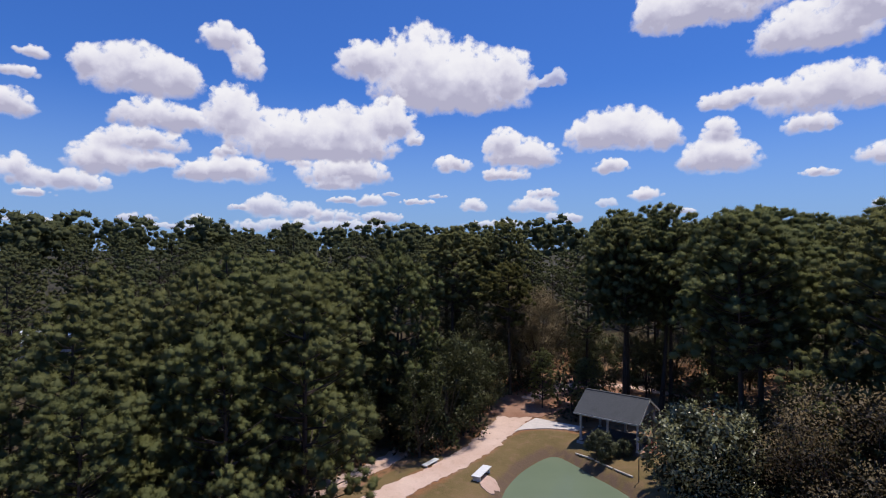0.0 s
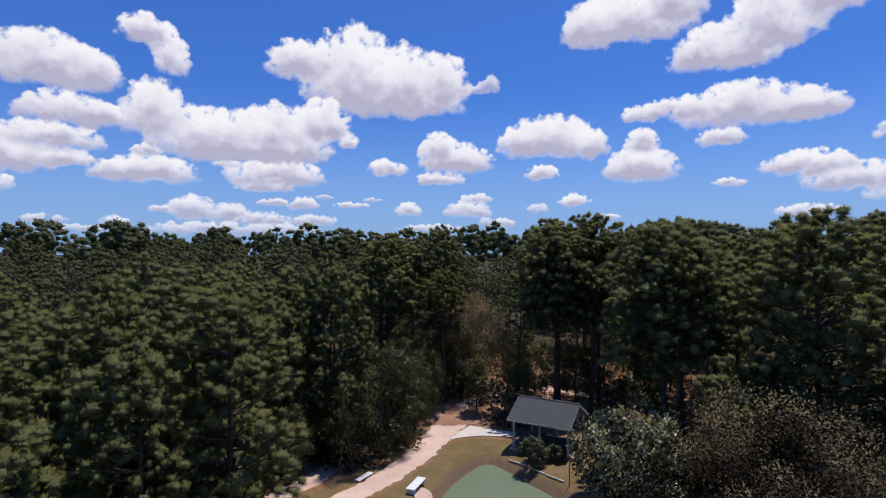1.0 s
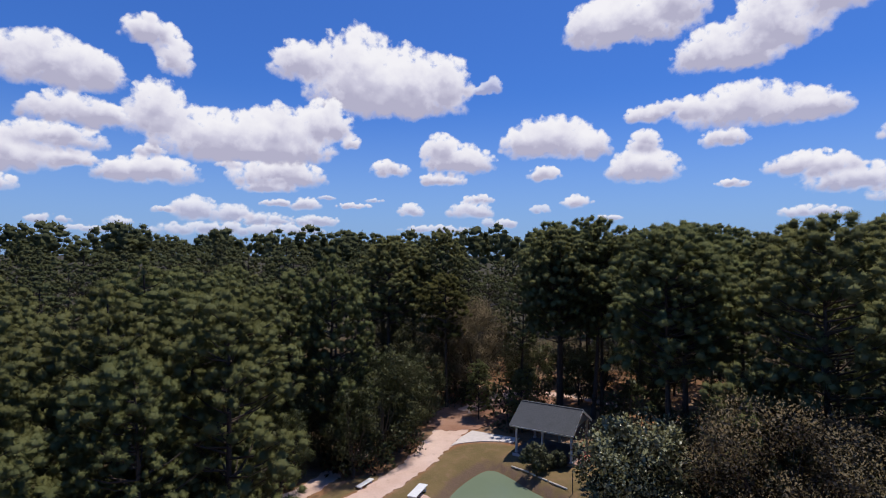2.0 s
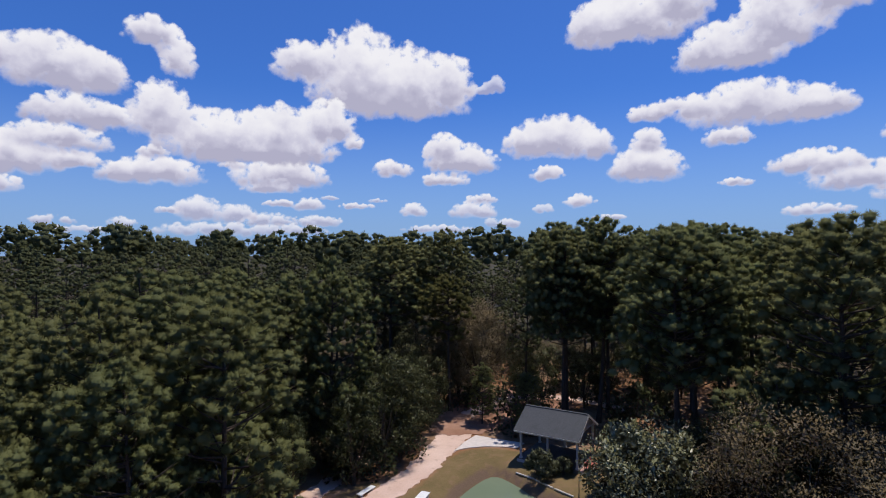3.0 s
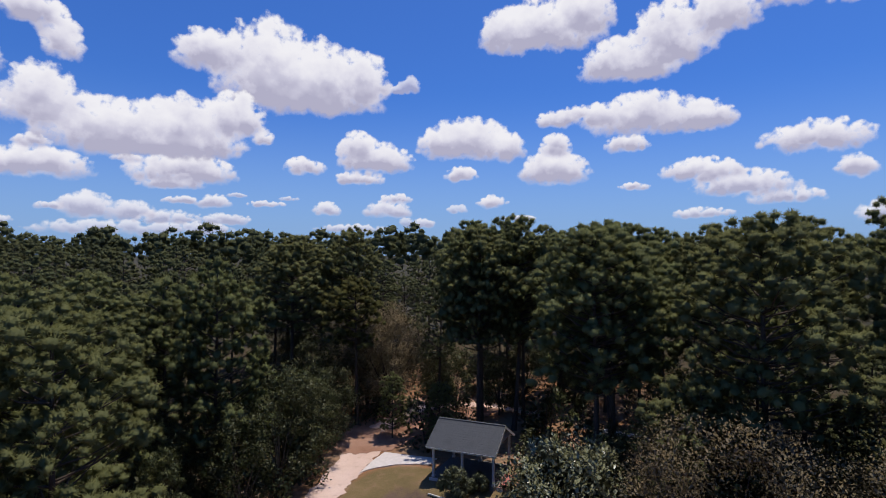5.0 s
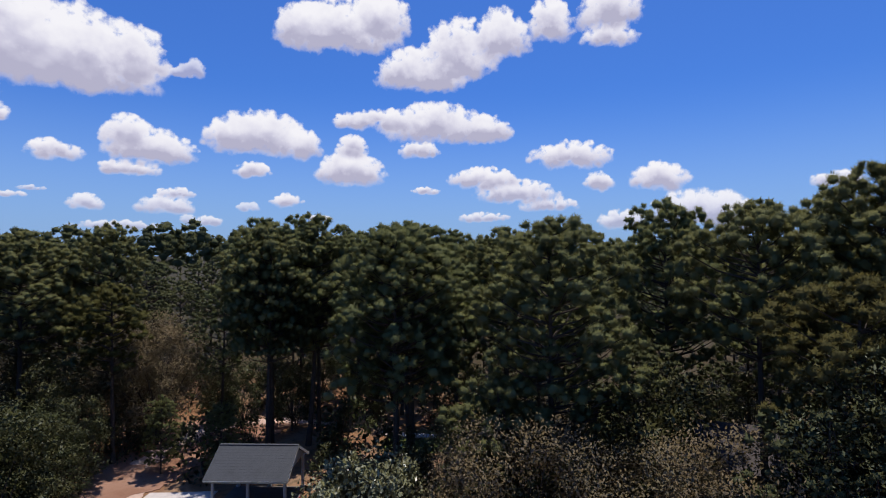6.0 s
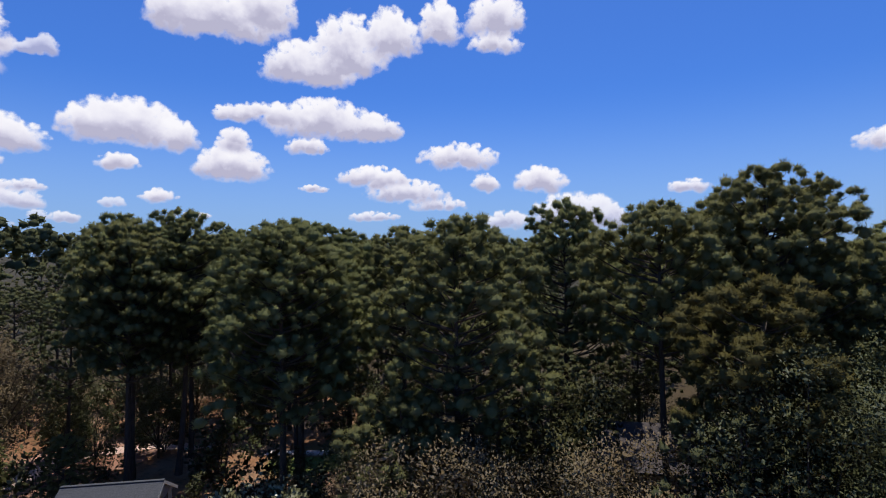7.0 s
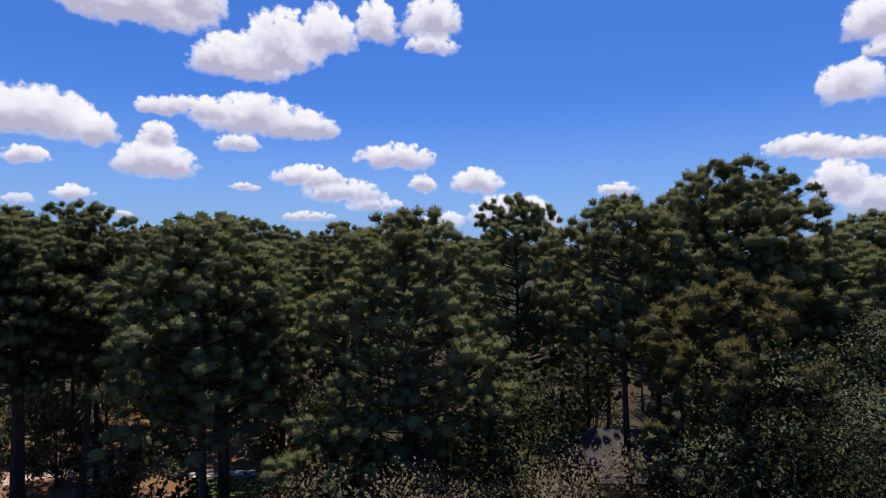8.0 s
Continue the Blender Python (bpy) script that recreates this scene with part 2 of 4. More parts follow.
def tubes(paths, sides):
    """Tapered tubes: each path is a list of (point, radius). Gives verts and quads."""
    verts, faces = [], []
    for path in paths:
        base = len(verts)
        pts = [Vector(p) for p, _ in path]
        for i, (p, r) in enumerate(path):
            way = (pts[min(i + 1, len(pts) - 1)] - pts[max(i - 1, 0)]).normalized()
            side = way.orthogonal().normalized() if abs(way.z) < 0.8 else (Vector((1, 0, 0)) - way * way.x).normalized()
            other = way.cross(side)
            for j in range(sides):
                a = 2 * math.pi * j / sides
                verts.append(pts[i] + side * (r * math.cos(a)) + other * (r * math.sin(a)))
        for i in range(len(path) - 1):
            for j in range(sides):
                k = (j + 1) % sides
                faces.append((base + i * sides + j, base + i * sides + k, base + (i + 1) * sides + k, base + (i + 1) * sides + j))
    return verts, faces


def unit(v):
    return v / np.maximum(np.linalg.norm(v, axis=-1, keepdims=True), 1e-6)


G = (1 + 5 ** 0.5) / 2
ICO = unit(np.array([(-1, G, 0), (1, G, 0), (-1, -G, 0), (1, -G, 0), (0, -1, G), (0, 1, G), (0, -1, -G), (0, 1, -G), (G, 0, -1), (G, 0, 1), (-G, 0, -1), (-G, 0, 1)]))
ICO_FACES = np.array([(0, 11, 5), (0, 5, 1), (0, 1, 7), (0, 7, 10), (0, 10, 11), (1, 5, 9), (5, 11, 4), (11, 10, 2), (10, 7, 6), (7, 1, 8),
                      (3, 9, 4), (3, 4, 2), (3, 2, 6), (3, 6, 8), (3, 8, 9), (4, 9, 5), (2, 4, 11), (6, 2, 10), (8, 6, 7), (9, 8, 1)])
SQUASH = np.array((1, 1, 0.92))


def tufts(rng, c, r, b, blades, length, width, heart=0.54):
    """Rounded tufts of needles at c with radii r, on boughs centred at b: a close-packed uneven heart and a fringe of blades round it. Gives verts, faces, bulge."""
    n = len(c)
    over = unit(c - b)[:, None, :] * 0.5 + (0, 0, 0.22)
    v = c[:, None, :] + ICO[None] * (r[:, None] * heart * rng.uniform(0.75, 1.1, (n, 12)))[..., None] * SQUASH
    g = unit(ICO[None] * 0.75 + over)
    f = (ICO_FACES[None] + (np.arange(n) * 12)[:, None, None]).reshape(-1, 3)
    core = v.reshape(-1, 3), f, g.reshape(-1, 3)
    if not blades:
        return core
    d = unit(rng.normal(size=(n, blades, 3)))
    root = c[:, None, :] + d * (r[:, None] * heart * rng.uniform(0.6, 1.05, (n, blades)))[..., None] * SQUASH
    way = unit(d + rng.normal(size=d.shape) * 0.55 + (0, 0, 0.12))
    side = unit(np.cross(way, rng.normal(size=d.shape))) * width * 0.5
    tip = root + way * (r[:, None] * 0.3 + length * rng.uniform(0.6, 1.3, (n, blades)))[..., None]
    v = np.stack([root - side, root + side, tip], 2).reshape(-1, 3)
    g = np.repeat(unit(d * 0.75 + over + rng.normal(size=d.shape) * 0.1).reshape(-1, 3), 3, 0)
    return joined(core, (v, np.arange(len(v)).reshape(-1, 3), g))


def joined(*pieces):
    verts, faces, bulge, n = [], [], [], 0
    for v, f, g in pieces:
        verts.append(v)
        faces.append(f + n)
        bulge.append(g)
        n += len(v)
    return np.concatenate(verts), np.concatenate(faces), np.concatenate(bulge)


def leaves(rng, centres, radii, count, size, round_off=0.8):
    """Broad leaves, each a folded pair of triangles, over rounded clumps."""
    c = np.repeat(centres, count, 0)
    r = np.repeat(radii, count)
    d = unit(rng.normal(size=(len(c), 3)) + (0, 0, 0.25))
    p = c + d * (r * rng.uniform(0.45, 1.05, len(c)))[:, None]
    way = unit(d + rng.normal(size=d.shape) * 0.8 + (0, 0, -0.1))
    side = unit(np.cross(way, d + rng.normal(size=d.shape) * 0.7))
    up = np.cross(side, way)
    s = (size * rng.uniform(0.65, 1.35, len(p)))[:, None]
    tip = p + way * s
    mid = p + way * s * 0.5
    a, b = mid + side * s * 0.28 + up * s * 0.07, mid - side * s * 0.28 + up * s * 0.07
    v = np.stack([p, a, tip, b], 1).reshape(-1, 3)
    q = np.arange(len(p))[:, None] * 4
    f = np.concatenate([q + (0, 1, 2), q + (0, 2, 3)])
    face = up * np.where(np.sum(up * d, 1) < 0, -1, 1)[:, None]
    g = unit(d * round_off + face * (1 - round_off) + (0, 0, 0.1))
    return v, f, np.repeat(g, 4, 0)

# ---- trees ----


def tree_parts(name, label, category, trunk, limbs, crown, crown_material, own=18):
    """A tree from its tube paths and its crown's verts and faces. The stoutest limbs are parts of their own."""
    top = tagged(new(name), label, category)
    limbs = sorted(limbs, key=lambda q: -q[0][1])
    v, f = tubes([trunk] + limbs[own:], 7)
    part("trunk", mesh_from("trunk", v, f, BARK, True), None, top)
    for q in limbs[:own]:
        v, f = tubes([q], 6)
        part("limb", mesh_from("limb", v, f, BARK, True), None, top)
    part("crown", mesh_from("crown", crown[0], crown[1], crown_material, True, crown[2]), None, top)
    return top


def pine(seed, height, bare, spread, material, label, bough=0.9, per=7, blades=26, needle=0.17, wide=0.035, peak=0.45, tiers=9, apart=1.35, own=14, foot=0.45):
    """A loblolly pine: a straight tapered trunk, tiers of rising limbs and, at each limb's end, a domed bough of rounded needle tufts."""
    rng = np.random.default_rng(seed)
    bend = rng.normal(size=2) * 0.25
    girth = 0.0115 * height

    def axis(z):
        s = z / height
        return np.array((bend[0] * math.sin(2.2 * s), bend[1] * math.sin(2.6 * s + 0.4), z))

    trunk = [(axis(z), girth * (1.25 if i == 0 else 1) * (1 - 0.9 * z / height) + 0.015) for i, z in enumerate(np.linspace(-0.3, height * 0.95, 12))]
    lobes = rng.uniform(0, 6.283, 3)
    ends = [(axis(height * 0.965), 0.3, axis(height * 0.93))]
    held = np.array([ends[0][0]])
    for _ in range(1900):
        s = rng.uniform(0, 1) ** 0.85
        s = (round(s * tiers) + rng.uniform(-0.45, 0.45)) / tiers
        a = rng.uniform(0, 6.283)
        u = abs(s - peak) / (1.03 - peak if s > peak else peak + foot)
        reach = spread * max(0.03, 1 - min(u, 1) ** (2.1 if s > peak else 2.3)) ** 0.5
        out = reach * rng.uniform(0.62 - 0.7 * max(0.0, s - 0.5), 1.0) * (1 + 0.1 * math.cos(a - lobes[0]) + 0.1 * math.sin(3 * a + 6 * s + lobes[1]) + 0.08 * math.sin(5 * a - 11 * s + lobes[2]))
        root = axis(height * (bare + (0.95 - bare) * min(max(s, 0), 1)))
        end = root + (math.cos(a) * out, math.sin(a) * out, 0.16 * out)
        if np.min(np.sum(((held - end) * (1, 1, 1.25)) ** 2, 1)) > (apart * (1.04 - 0.22 * s)) ** 2:
            held = np.concatenate([held, end[None]])
            if rng.uniform() > 0.08:
                ends.append((end, out, root))
    limbs, centres, radii, hubs, core = [], [], [], [], []
    for end, out, root in ends:
        start = root + (0, 0, -0.3 * out)
        start[2] = max(start[2], height * bare * 0.92)
        limbs.append([(start, 0.012 + 0.016 * out), ((start + end) / 2 + (0, 0, -0.08 * out), 0.01 + 0.010 * out), (end, 0.010)])
        size = bough * rng.uniform(0.72, 1.25)
        way = (end - root) * (1, 1, 0)
        way = way / max(np.linalg.norm(way), 0.1)
        hub = end + (0, 0, -0.5 * size)
        for q in range(per):
            a, rho = q * 2.4 + rng.uniform(-0.5, 0.5), math.sqrt((q + 0.4) / per)
            flat = np.array((math.cos(a), math.sin(a), 0)) * rho
            flat = flat + way * (flat @ way) * 0.3
            centres.append(end + flat * size * 0.72 + (0, 0, (0.75 * math.sqrt(max(0, 1 - rho * rho)) - 0.35) * size) + rng.normal(size=3) * 0.12)
            radii.append(size * rng.uniform(0.34, 0.56))
            hubs.append(hub)
        core.append(root + (end - root) * rng.uniform(0.45, 0.7) + (0, 0, -0.1))
    core = np.array(core)
    fringe = tufts(rng, np.array(centres), np.array(radii), np.array(hubs), blades, needle, wide)
    inside = tufts(rng, core[::2], np.full(len(core[::2]), bough * 0.45), core[::2] - (0, 0, 1), blades // 3, needle * 1.6, wide * 2)
    return tree_parts("pine_tree", label, "tree", trunk, limbs, joined(fringe, inside), material, own)


def broadleaf(seed, height, spread, first, lobes, count, size, material, name, label, stems=1, category="tree", lump=0.3, own=8, round_off=0.8):
    """A broad-leaved tree or shrub: forking stems and an uneven crown of leaf clumps."""
    rng = np.random.default_rng(seed)
    centres, radii, limbs = [], [], []
    fork = np.array((0, 0, height * first * 0.8))
    for i in range(lobes):
        a, s = rng.uniform(0, 6.283), (i + rng.uniform()) / lobes
        z = height * (first + (0.93 - first) * s)
        r = spread * math.sqrt(max(0.05, 1 - (1.75 * s - 0.75) ** 2 * 0.9)) * rng.uniform(0.5, 1.0)
        c = np.array((math.cos(a) * r, math.sin(a) * r, z))
        centres.append(c)
        radii.append(spread * lump * rng.uniform(0.7, 1.2))
        if i % 3 == 0:
            limbs.append([(fork * rng.uniform(0.5, 1.0), 0.012 + 0.006 * height), ((fork + c) / 2 + rng.normal(size=3) * 0.1, 0.01 + 0.003 * height), (c, 0.01)])
    trunk = [((0, 0, -0.2), 0.014 * height + 0.02), ((0.03, 0.02, fork[2] * 0.5), 0.012 * height + 0.015), (tuple(fork), 0.010 * height + 0.012)]
    for j in range(stems - 1):
        a = rng.uniform(0, 6.283)
        limbs.append([((0.1 * math.cos(a), 0.1 * math.sin(a), -0.1), 0.009 * height), ((0.4 * math.cos(a), 0.4 * math.sin(a), height * 0.35), 0.006 * height), ((0.7 * math.cos(a), 0.7 * math.sin(a), height * 0.7), 0.01)])
    c, r = np.array(centres), np.array(radii)
    crown = joined(leaves(rng, c, r, count, size, round_off), leaves(rng, c, r * 0.7, count // 4, size * 1.6))
    return tree_parts(name, label, category, trunk, limbs, crown, material, own)


PLACED = []


def plant(kinds, spots, group, sink=0.0):
    """Stands trees on the ground: the first of each kind is the thing itself, the rest are copies, turned and scaled."""
    rng = np.random.default_rng(len(spots) * 7 + len(kinds))
    used = set()
    for i, (x, y, tall) in enumerate(spots):
        ob, height = kinds[i % len(kinds)]
        s = tall / height
        w = s * rng.uniform(0.92, 1.1)
        m = Matrix.LocRotScale((x, y, terrain(x, y) - sink), Euler((rng.normal() * 0.012, rng.normal() * 0.012, rng.uniform(0, 6.28))), (w, w, s))
        if ob.name in used:
            o = copy_thing(ob, m)
        else:
            used.add(ob.name)
            ob.matrix_basis = m
            o = ob
        tagged(o, "", "", group)
        PLACED.append((x, y))

# each lobe: bearing, base elevation, half width, height (degrees)
CLOUDS_WEST_HIGH = [
    [(-33.7, 15.0, 1.6, 2.3), (-29.8, 14.0, 4.8, 4.6), (-26.5, 14.2, 3.0, 3.4)],
    [(-28.2, 11.0, 4.3, 2.9), (-25.5, 11.4, 2.2, 1.6)],
    [(-29.3, 9.0, 4.6, 2.3), (-32.4, 7.0, 3.2, 3.1), (-28.4, 7.4, 3.3, 1.5)],
    [(-22.2, 18.5, 2.7, 2.4), (-19.9, 16.1, 1.8, 4.0)],
    [(-21.4, 11.2, 3.2, 5.0), (-16.6, 9.5, 5.8, 4.7), (-10.4, 9.6, 5.8, 5.6), (-5.6, 11.6, 3.0, 4.2), (-13.3, 9.1, 8.6, 3.4), (-2.9, 10.6, 1.3, 1.3)],
    [(-21.7, 6.7, 4.9, 2.5), (-24.8, 6.7, 2.4, 1.7), (-22.0, 8.9, 1.6, 1.0)],
    [(-10.4, 7.0, 5.5, 2.7), (-11.5, 6.1, 3.4, 1.3), (-15.0, 8.2, 1.7, 0.7)],
]
CLOUDS_WEST_LOW = [
    [(-7.7, 17.3, 4.3, 3.5), (-2.6, 14.9, 5.4, 8.2), (2.5, 14.3, 6.7, 7.0), (7.0, 15.4, 3.1, 5.0), (0.4, 14.2, 7.2, 5.5)],
    [(10.6, 15.9, 1.3, 0.8), (11.9, 16.2, 1.4, 1.6)],
    [(8.4, 8.6, 4.4, 3.0), (6.4, 9.8, 2.3, 2.7), (6.4, 7.1, 3.6, 1.2)],
    [(1.0, 8.1, 2.4, 1.6)],
    [(18.1, 10.1, 5.7, 4.3), (22.1, 9.9, 2.3, 2.7), (15.3, 10.5, 2.8, 2.0)],
    [(27.1, 7.5, 4.1, 3.2), (27.3, 10.1, 1.8, 2.0)],
    [(17.4, 7.6, 2.1, 1.5)],
    [(-37.3, 4.4, 1.8, 0.7)],
    [(-35.3, 5.2, 4.2, 1.8), (-38.4, 5.8, 1.8, 2.3)],
    [(-39.0, 10.9, 2.3, 2.3)],
    [(-37.3, 15.3, 1.6, 1.0)],
]
CLOUDS_CENTRE_LOW = [
    [(-38.4, 13.7, 1.8, 1.0)],
    [(-29.8, 2.6, 2.0, 0.8)],
    [(-18.0, 3.5, 2.6, 2.2), (-14.4, 3.2, 2.4, 1.9)],
    [(-7.7, 4.5, 1.9, 1.3), (-10.4, 4.7, 2.1, 0.7)],
    [(3.2, 4.0, 1.6, 1.4)],
    [(9.6, 3.9, 2.9, 1.8), (10.5, 5.3, 1.9, 0.9)],
    [(11.6, 2.9, 1.0, 0.9)],
    [(20.8, 4.8, 1.8, 1.3)],
    [(17.0, 4.2, 1.2, 0.9)],
    [(-6.8, 2.9, 3.6, 1.1)],
    [(-38.0, 2.2, 1.9, 0.7)],
    [(-24.5, 2.5, 1.5, 0.9)],
    [(-36.5, 2.0, 2.3, 0.7)],
    [(-20.7, 3.8, 1.6, 0.7), (-11.5, 2.9, 3.2, 1.3)],
    [(-2.9, 4.6, 2.4, 0.6)],
    [(-5.6, 5.4, 1.1, 0.4)],
    [(-0.5, 5.2, 1.4, 0.4)],
]
CLOUDS_EAST_HIGH = [
    [(-16.6, 1.9, 6.6, 1.3), (-9.8, 2.0, 4.7, 1.2)],
    [(-27.0, 1.9, 5.3, 0.6)],
    [(5.8, 2.3, 4.8, 0.8)],
    [(13.4, 2.8, 1.7, 0.9)],
    [(23.6, 3.4, 2.5, 0.5)],
    [(30.9, 12.7, 6.4, 2.0), (36.1, 11.8, 5.9, 4.0), (41.2, 11.7, 3.3, 2.6), (27.0, 12.6, 2.3, 1.2)],
    [(34.4, 10.0, 2.5, 1.7)],
    [(25.9, 20.0, 7.0, 4.9), (22.2, 20.5, 3.2, 3.4), (30.3, 21.4, 3.3, 4.4)],
    [(33.5, 16.7, 4.2, 4.0), (38.5, 17.9, 4.3, 6.0), (43.0, 19.8, 3.3, 4.4), (36.4, 16.7, 3.0, 2.4)],
    [(48.1, 20.8, 2.5, 4.1), (54.1, 21.7, 3.7, 3.5), (54.1, 19.8, 3.2, 2.0)],
    [(50.2, 9.0, 4.9, 2.6)],
]
CLOUDS_EAST_LOW = [
    [(41.2, 7.1, 4.3, 2.0), (44.8, 5.6, 5.1, 2.3), (48.1, 4.5, 3.4, 1.4)],
    [(53.0, 6.6, 1.8, 1.8)],
    [(58.8, 6.6, 3.2, 2.6)],
    [(62.3, 3.4, 5.0, 3.3), (55.2, 2.8, 2.6, 1.9), (65.2, 2.8, 2.6, 2.8)],
    [(35.1, 6.2, 1.8, 0.8)],
    [(20.6, 4.9, 1.8, 1.0)],
    [(41.2, 3.4, 3.4, 1.0)],
    [(73.1, 5.9, 2.3, 1.2)],
    [(92.4, 12.7, 3.0, 3.2)],
    [(94.3, 17.1, 2.9, 3.8), (94.5, 15.4, 1.6, 1.3)],
    [(89.0, 8.5, 3.7, 1.9), (93.0, 7.8, 3.4, 1.9)],
    [(91.5, 5.1, 2.4, 3.3), (94.5, 3.6, 3.6, 3.2)],
]
CLOUDS = CLOUDS_WEST_HIGH + CLOUDS_WEST_LOW + CLOUDS_CENTRE_LOW + CLOUDS_EAST_HIGH + CLOUDS_EAST_LOW

# ---- ground ----


def rounded(points, steps=6, closed=True):
    """A smooth line through a few corner points."""
    out, n = [], len(points)
    p = [np.array(q, dtype=float) for q in points]
    for i in range(n if closed else n - 1):
        a, b, c, d = (p[(i + k) % n] if closed else p[min(max(i + k, 0), n - 1)] for k in (-1, 0, 1, 2))
        for j in range(steps):
            t = j / steps
            out.append(0.5 * (2 * b + (c - a) * t + (2 * a - 5 * b + 4 * c - d) * t * t + (3 * b - a - 3 * c + d) * t ** 3))
    if not closed:
        out.append(p[-1])
    return np.array(out)


POND = rounded([(3.6, 34.0), (4.2, 38.2), (5.2, 40.8), (6.9, 43.5), (9.3, 45.8), (10.6, 44.4), (11.7, 41.8), (12.8, 39.6), (13.4, 37.0), (12.0, 31.0), (7.5, 28.5)])
LAWN = rounded([(-3.0, 33.0), (1.0, 40.2), (4.0, 44.2), (6.2, 48.2), (9.0, 49.8), (12.5, 48.6), (17.0, 44.5), (19.0, 40.0), (18.0, 32.0), (10.0, 22.0), (0.0, 24.0)])


CLEARING = np.array([(-60, -40), (-30, 10), (-12, 16), (-8.5, 36), (-5, 45), (1, 50), (4, 57), (9, 60), (13, 58), (20, 57), (23, 50), (34, 54), (35, 47), (27, 43), (20, 39), (22, 30), (23, 20), (24, 6), (60, -40)], float)


def outside(px, py, line):
    """Distance to a closed line, negative inside."""
    px, py = np.asarray(px, float), np.asarray(py, float)
    best = np.full(px.shape, 1e9)
    inside = np.zeros(px.shape, bool)
    for a, b in zip(line, np.roll(line, -1, 0)):
        e = b - a
        t = np.clip(((px - a[0]) * e[0] + (py - a[1]) * e[1]) / max(e @ e, 1e-9), 0, 1)
        best = np.minimum(best, np.hypot(px - a[0] - t * e[0], py - a[1] - t * e[1]))
        hit = ((a[1] > py) != (b[1] > py)) & (px < e[0] * (py - a[1]) / (e[1] if abs(e[1]) > 1e-9 else 1e-9) + a[0])
        inside ^= hit
    return np.where(inside, -best, best)


def heights(x, y):
    x, y = np.asarray(x, float), np.asarray(y, float)
    z = 0.085 * np.clip(y - 54, 0, 38) + 0.03 * np.clip(x - 24, 0, 60) + 0.02 * np.clip(-x - 20, 0, 60)
    z = z + 0.10 * np.sin(x * 0.31 + 1) * np.sin(y * 0.27) * np.clip((y - 52) / 10, 0, 1)
    d = outside(x, y, POND)
    return z + np.interp(d, (-1.5, -0.3, 0.0, 0.5, 1.4), (-1.8, -1.15, -0.9, -0.45, 0.0))


def terrain(x, y):
    return float(heights(np.array([x]), np.array([y]))[0])


def build_ground():
    near = np.arange(-46, 62.01, 0.6)
    xs = np.concatenate([-np.geomspace(3000, 48, 22), near, np.geomspace(64, 3000, 22)])
    ys = np.concatenate([-np.geomspace(3000, 3, 24), np.arange(0, 20, 2.0), np.arange(20, 92, 0.6), np.geomspace(93, 3000, 26)])
    gx, gy = np.meshgrid(xs, ys)
    gz = heights(gx, gy)
    nx, ny = len(xs), len(ys)
    q = (np.arange(ny - 1)[:, None] * nx + np.arange(nx - 1)).ravel()
    me = mesh_from("ground", np.stack([gx, gy, gz], -1).reshape(-1, 3), np.stack([q, q + 1, q + nx + 1, q + nx], 1), GROUND, True)
    lawn = np.clip(0.5 - outside(gx, gy, LAWN) / 2.5, 0, 1)
    glade = np.clip(1 - np.hypot((gx - 31) / 6, (gy - 50) / 4.5), 0, 1) * 1.6
    strip = np.clip(1.1 - np.abs((gx + 3.2) * 0.78 - (gy - 40.3) * 0.62) / 1.2, 0, 1) * (gy < 44) * (gy > 33)
    lawn = np.maximum(np.maximum(lawn, np.clip(glade, 0, 1)), strip)
    # darker floor colour far off and outside the clearing, less among the near pines
    dark_floor = np.clip((np.hypot(gx - 8, gy) - 90) / 14, 0, 1)
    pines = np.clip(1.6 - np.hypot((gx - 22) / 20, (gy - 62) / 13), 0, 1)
    dark_floor = np.maximum(dark_floor, np.clip(outside(gx, gy, CLEARING) / 5 - 0.2, 0, 0.9) * (1 - pines))
    bank = np.clip(1 - np.abs(outside(gx, gy, POND) - 0.3) / 0.8, 0, 1)
    for key, value in (("lawn", lawn), ("bank", bank), ("dark_floor", dark_floor)):
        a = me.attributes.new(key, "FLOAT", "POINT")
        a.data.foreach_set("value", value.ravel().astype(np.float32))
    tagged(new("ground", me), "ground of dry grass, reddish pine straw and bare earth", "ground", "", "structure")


build_ground()


